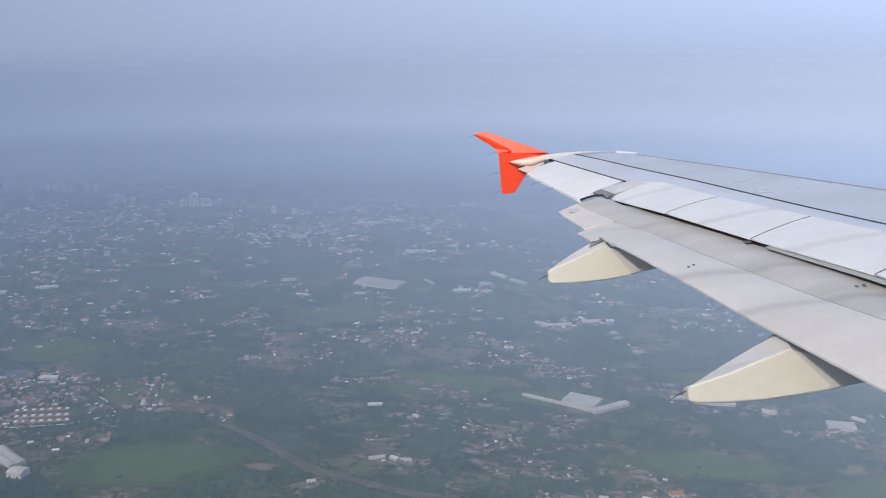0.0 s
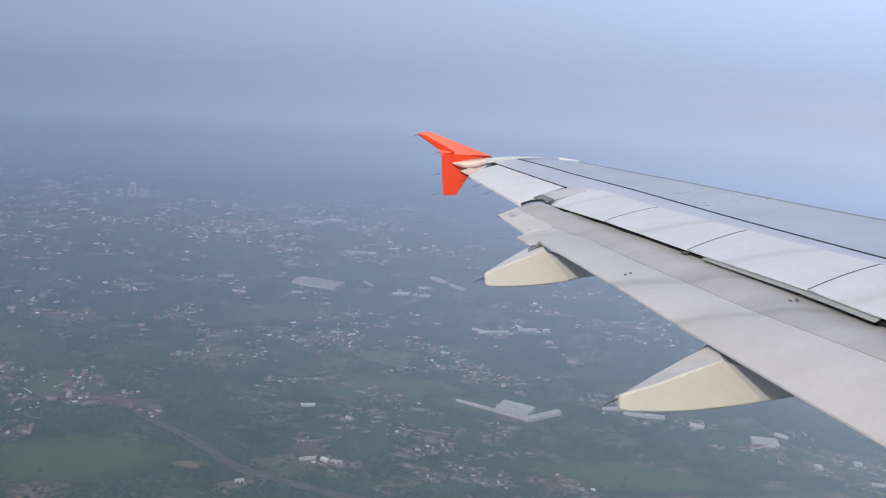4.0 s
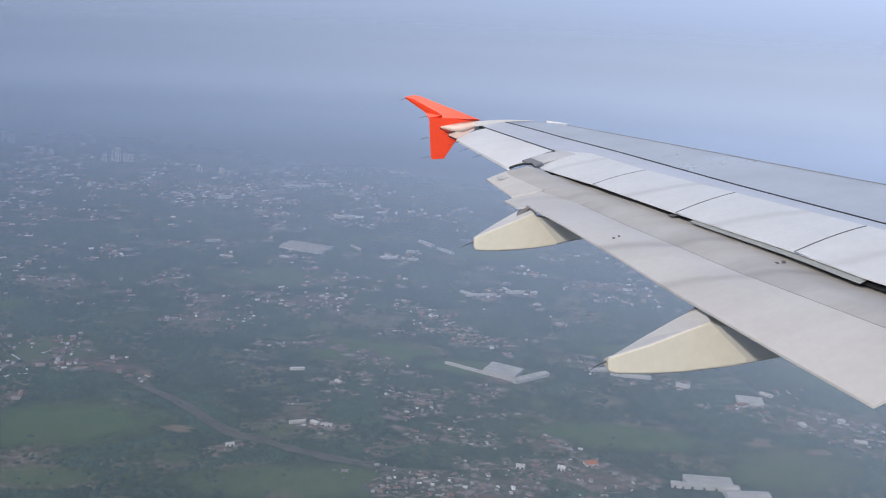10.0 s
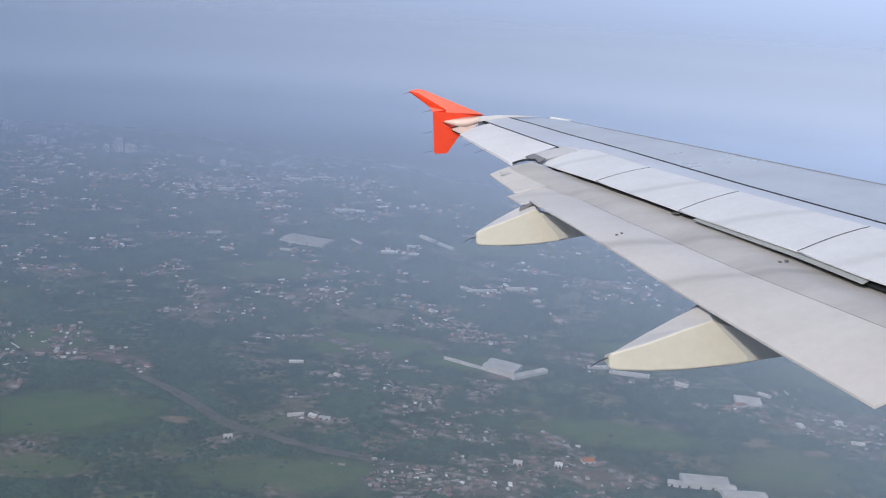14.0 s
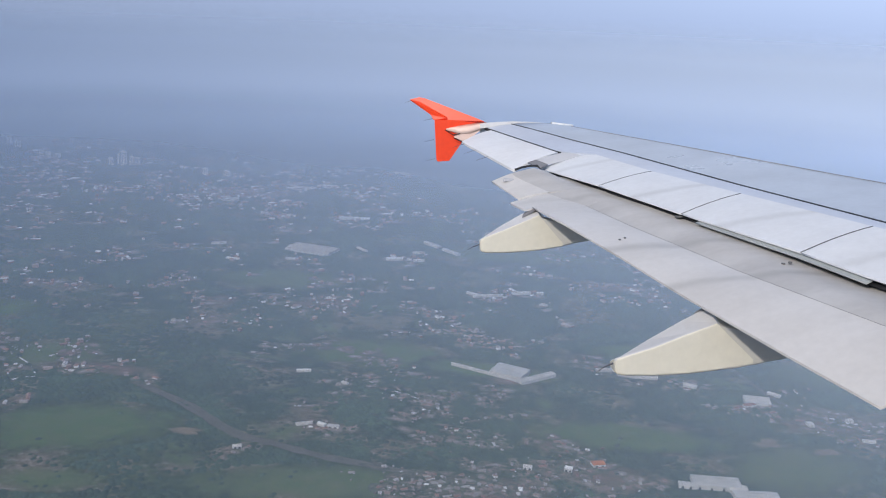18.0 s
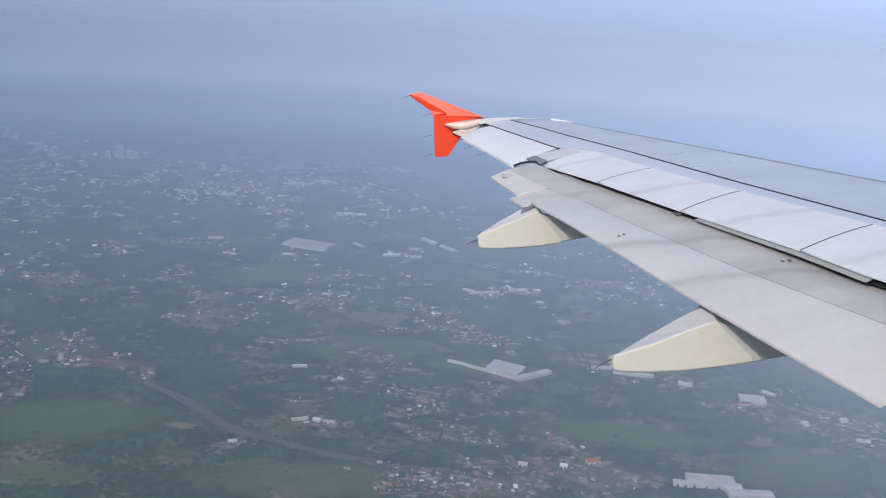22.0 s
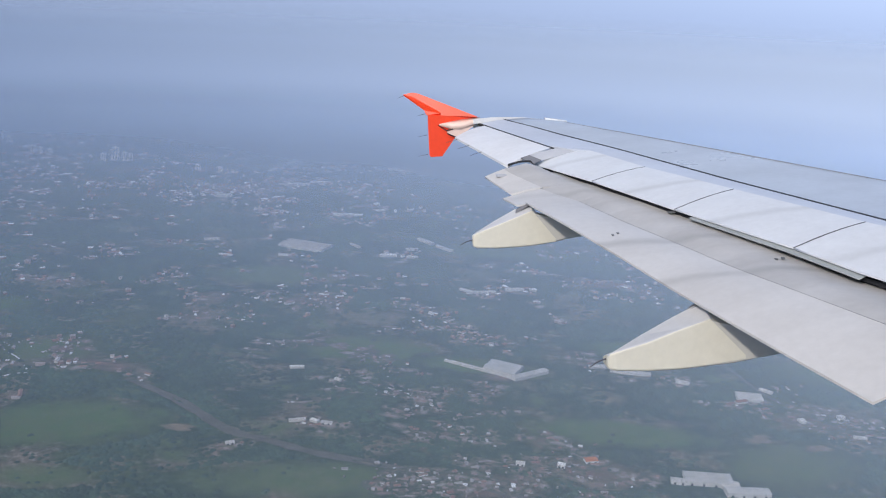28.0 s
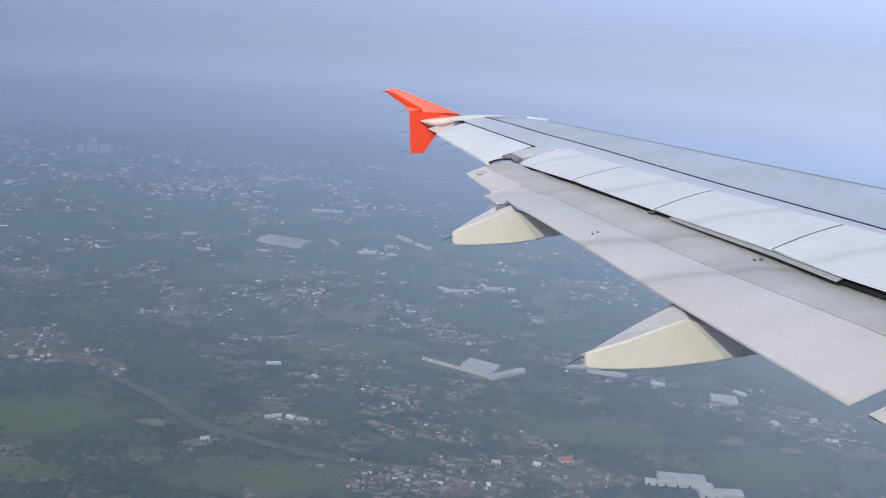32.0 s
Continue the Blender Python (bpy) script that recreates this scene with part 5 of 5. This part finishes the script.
shed(-358, 2330, 128, 74, 5, -20, BEIGE, "huge flat beige warehouse in the plain", 2, "warehouse")
shed(-410, 2352, 30, 24, 4, -20, BEIGE, "low beige annexe of the warehouse", 1, "warehouse")
shed(85, 1540, 150, 4.4, 5, -29, SHEET2, "long narrow pale factory canopy beside a field")
shed(127, 1546, 62, 45.9, 8, -26, SHEET, "broad grey factory roof beside a field", 2)
shed(174, 1525, 79, 15.6, 6, 34, SHEET2, "long pale factory shed beside a field")
shed(556, 1470, 44, 30, 6, -8, SHEET2, "large pale-roofed hall among trees", 2, "hall")
shed(537, 1452, 22, 10, 4, 20, REDROOF, "long red-brown roofed house beside the hall", 1, "hall")
shed(597, 1503, 24, 8, 4, -40, SHEET2, "white-roofed shed among trees")
shed(692, 1332, 20, 8, 4, -10, SHEET2, "white-roofed shed on bare earth")
shed(617, 1384, 9, 15, 5, 10, SHEET2, "small white hall among houses", 1, "hall")
shed(690, 1404, 11, 9, 6, 10, SHEET2, "bright white small hall", 1, "hall")
shed(402, 1172, 68, 30, 7, -3, SHEET, "broad grey-roofed industrial works behind a village", 3)
shed(430, 1160, 26, 16, 5, -3, SHEET2, "pale lean-to roof of the works", 1)
shed(449, 1140, 62, 18.4, 7, 1, SHEET, "long grey-roofed industrial shed behind a village", 1)
shed(358, 1165, 22, 13, 5, -8, SHEET, "small grey-roofed shed beside the works", 1)
shed(239, 1214, 19, 14, 5, 12, ORANGE, "house with a bright orange tiled roof", 1, "hall")
shed(193, 1194, 11, 9, 6, -15, WHITE_SHEET, "bright white small hall in the village", 1, "hall")
shed(133, 1194, 13, 9, 5, -10, SHEET2, "pale small hall in the village", 1, "hall")
shed(374, 1556, 52, 12, 5, -8, SHEET2, "white-roofed shed at the edge of a field")
shed(309, 1580, 40, 10, 5, 12, SHEET2, "pale long shed at the edge of a field")
shed(340, 1566, 22, 20, 5, -20, SHEET, "grey square shed at the edge of a field")
shed(452, 1523, 24, 12, 5, -25, SHEET2, "pale shed with a side wing among trees")
shed(-298, 1217, 13, 9, 4, 20, SHEET2, "pale farm building on bare earth", 1, "farm_building")
shed(-184, 1301, 14, 8, 5, -30, WHITE_SHEET, "bright white farm building among trees", 1, "farm_building")
shed(-212, 1303, 26, 6, 4, 18, SHEET2, "long pale farm building among trees", 1, "farm_building")
shed(-165, 1297, 18, 9, 4, -6, SHEET, "grey farm building among trees", 1, "farm_building")
shed(-247, 1513, 26, 6, 4, 8, WHITE_SHEET, "white-roofed long shed in the woods")
shed(-167, 1466, 13, 7, 4, -35, SHEET2, "pale roofed shed in the woods")
shed(-400, 2232, 26, 7, 4, -6, SHEET, "grey-roofed long shed in the plain")
shed(-543, 2209, 36, 9, 4, -14, SHEET2, "white-roofed long shed in the plain")
shed(-134, 2269, 44, 13, 6, 8, WHITE_SHEET, "white-roofed sheds in the plain")
shed(-71, 2266, 30, 9, 5, 6, SHEET2, "pale roofed sheds in the plain")
shed(-75, 2342, 34, 9, 5, 8, SHEET2, "pale roofed sheds in the plain")
shed(-228, 2353, 46, 7, 5, -52, BEIGE, "long beige shed in the plain")
shed(-40, 2430, 62, 14, 6, -50, SHEET2, "long pale shed in the plain")
shed(13, 2365, 64, 11, 6, -48, SHEET, "long grey shed in the plain")
shed(66, 2004, 34, 9, 5, -36, SHEET2, "white-roofed shed with cross wings")
shed(78, 1990, 26, 9, 5, 34, SHEET2, "white-roofed shed with cross wings")
shed(108, 1998, 56, 8, 5, 14, SHEET2, "white-roofed long shed between cross wings")
shed(180, 2026, 44, 12, 6, 12, SHEET2, "white-roofed row of sheds")
shed(224, 2030, 16, 10, 6, 10, WHITE_SHEET, "bright white shed at the end of a row")
shed(-615, 2351, 40, 10, 5, 14, BEIGE, "pale roofed works in the plain")
shed(-514, 3120, 90, 20, 7, 12, SHEET2, "long white-roofed works in the town")
shed(-425, 3180, 60, 14, 6, -8, SHEET2, "white-roofed works in the town")
shed(-300, 2700, 66, 18, 6, 10, SHEET2, "white-roofed works in the town")
shed(-712, 2890, 50, 22, 7, 17, SHEET, "grey-roofed works in the town")
shed(-167, 3491, 100, 18, 7, -6, SHEET2, "long pale works far off")
shed(-751, 1210, 26, 22, 9, -9, SHEET2, "pale-roofed hall at the end of the works", 1, "hall")
shed(-800, 1262, 84, 26, 6, -38, SHEET, "long blue-grey roofed works beside the terraces", 2)
shed(-905, 1600, 34, 11, 5, 6, WHITE_SHEET, "white-roofed long shed in the woods")
shed(-1352, 2176, 60, 22, 6, 6, SHEET, "grey-roofed works beside a street of houses")
shed(-1240, 2232, 56, 9, 6, 24, WHITE_SHEET, "white-roofed long shed beside the highway")


def terrace(x0, y0, x1, y1, n):
    """A row of small joined houses: one long wall, a gabled roof for each house."""
    w, turn = math.hypot(x1 - x0, y1 - y0), math.degrees(math.atan2(y1 - y0, x1 - x0))
    ob = thing("terrace", "row of small joined houses with white and brown roofs", "house", pose((x0 + x1) / 2, (y0 + y1) / 2, 0, 0, 0, turn), "terraces beside the works")
    part("wall", mesh("terrace_wall", *box(-w / 2, w / 2, -3.4, 3.4, 0, 3.0), WALL), ob)
    for i in range(n):
        u = -w / 2 + w / n * (i + 0.5)
        v, f = gable(w / n * 0.62, 6.4, 3.0, 1.8, 0.4)
        part("roof", fix(mesh("terrace_roof", [(p + u, q, r) for p, q, r in v], f, WHITE_SHEET if i % 2 == 0 else REDROOF)), ob)


terrace(-885, 1440, -793, 1458, 13)
terrace(-872, 1415, -782, 1433, 13)
terrace(-862, 1393, -770, 1411, 13)
terrace(-905, 1376, -868, 1384, 5)
shed(881, 1376, 135, 18.3, 6, 30, SHEET2, "long pale shed at the village edge")


def tower(x, y, w, d, floors, turn, label):
    """Apartment block with a window grid on its faces and a lift house on the roof."""
    h = floors * 3.1
    ob = thing("apartment_tower", label, "building", pose(x, y, 0, 0, 0, turn), "apartment towers")
    v, f = box(-w / 2, w / 2, -d / 2, d / 2, 0, h)
    part("wall", mesh("tower_wall", v, f, TOWER), ob)
    v, f = box(-w * 0.18, w * 0.18, -d * 0.2, d * 0.2, h, h + 4)
    v2, f2 = box(-w / 2 - 0.3, w / 2 + 0.3, -d / 2 - 0.3, d / 2 + 0.3, h, h + 0.5)
    part("roof", mesh("tower_roof", *merged((v, f), (v2, f2)), TOWER), ob)
    n = max(3, int(w / 6))
    me = mesh("tower_window", *box(-w / n * 0.13, w / n * 0.13, -0.08, 0.02, 0, floors * 3.1 * 0.94), WINDOW)
    for i in range(n):
        o = part("window_bay", me, ob)
        o.location = (-w / 2 + w / n * (i + 0.5), -d / 2 - 0.03, 1.6)
    return ob


PALE = "pale cream high-rise apartment block above the town"
tower(-1254, 3418, 24, 18, 17, 12, PALE)
tower(-1271, 3423, 15, 15, 13, 12, PALE)
tower(-1219, 3414, 22, 18, 11, 12, PALE)
tower(-1199, 3416, 18, 16, 10, 12, PALE)
tower(-1300, 3406, 20, 15, 9, 12, PALE)
for tx, ty, tw, fl in ((-1614, 3510, 23, 9), (-1586, 3511, 17, 7), (-1549, 3514, 19, 5), (-1961, 3736, 21, 16), (-2004, 3758, 22, 13), (-2054, 3787, 18, 18), (-2112, 3732, 26, 12), (-2153, 3794, 20, 17), (-1909, 3696, 27, 11), (-1858, 3759, 19, 15), (-2209, 3729, 22, 15), (-1796, 3702, 25, 9), (-912, 3313, 18, 7), (-827, 3297, 21, 6)):
    tower(tx, ty, tw, 14, fl, RNG.uniform(-20, 25), PALE)


# ---- trees ----
def woodland():
    """Crowns of many small clumps, denser near the flight path and in the woods, thin in fields and villages."""
    rng = np.random.default_rng(3)
    n = 170000
    r = 950 * (4200 / 950) ** rng.random(n) ** 1.05
    a = rng.uniform(-0.62, 0.62, n)
    x, y = r * np.sin(a), r * np.cos(a)
    keep = np.ones(n, bool)
    for px, py, w, d, c, s in TAKEN:
        u, v = (x - px) * c + (y - py) * s, -(x - px) * s + (y - py) * c
        inside = (u / w) ** 2 + (v / d) ** 2 < 1.0
        keep &= ~inside | (rng.random(n) < 0.015)
    grove = np.array([noise.noise((px * 0.006, py * 0.006, 3.0)) for px, py in zip(x, y)])
    keep &= rng.random(n) < np.clip(0.38 + 2.6 * grove, 0.03, 1.0)
    cells = {(int((px + dx) // 12), int((py + dy) // 12)) for px, py in PLACED + YARDS for dx in (-7, 7) for dy in (-7, 7)}
    keep &= np.array([(int(px // 12), int(py // 12)) not in cells for px, py in zip(x, y)]) | (rng.random(n) < 0.30)
    x, y, r = x[keep], y[keep], r[keep]
    m = len(x)
    base = np.array([(0, 0, 1.0)] + [(math.cos(math.tau * i / 6), math.sin(math.tau * i / 6), 0.0) for i in range(6)])
    tri = [(0, 1 + i, 1 + (i + 1) % 6) for i in range(6)]
    size = rng.uniform(2.4, 5.6, m) * (1 + (r - 950) / 2000)
    tall = size * rng.uniform(0.30, 0.65, m)
    P = base[None] * (1 + 0.30 * rng.uniform(-1, 1, (m, 7, 3)))
    P = P * np.stack([size, size, tall], -1)[:, None]
    P[:, :, 0] += x[:, None]
    P[:, :, 1] += y[:, None]
    F = (np.array(tri)[None] + 7 * np.arange(m)[:, None, None]).reshape(-1, 3)
    me = bpy.data.meshes.new("woodland")
    me.from_pydata(P.reshape(-1, 3).tolist(), [], F.tolist())
    me.materials.append(LEAF)
    me.polygons.foreach_set("use_smooth", np.ones(len(F), bool))
    tagged(new("woodland", me), "dark green tropical trees covering the lowland", "trees", kind="stuff")


woodland()
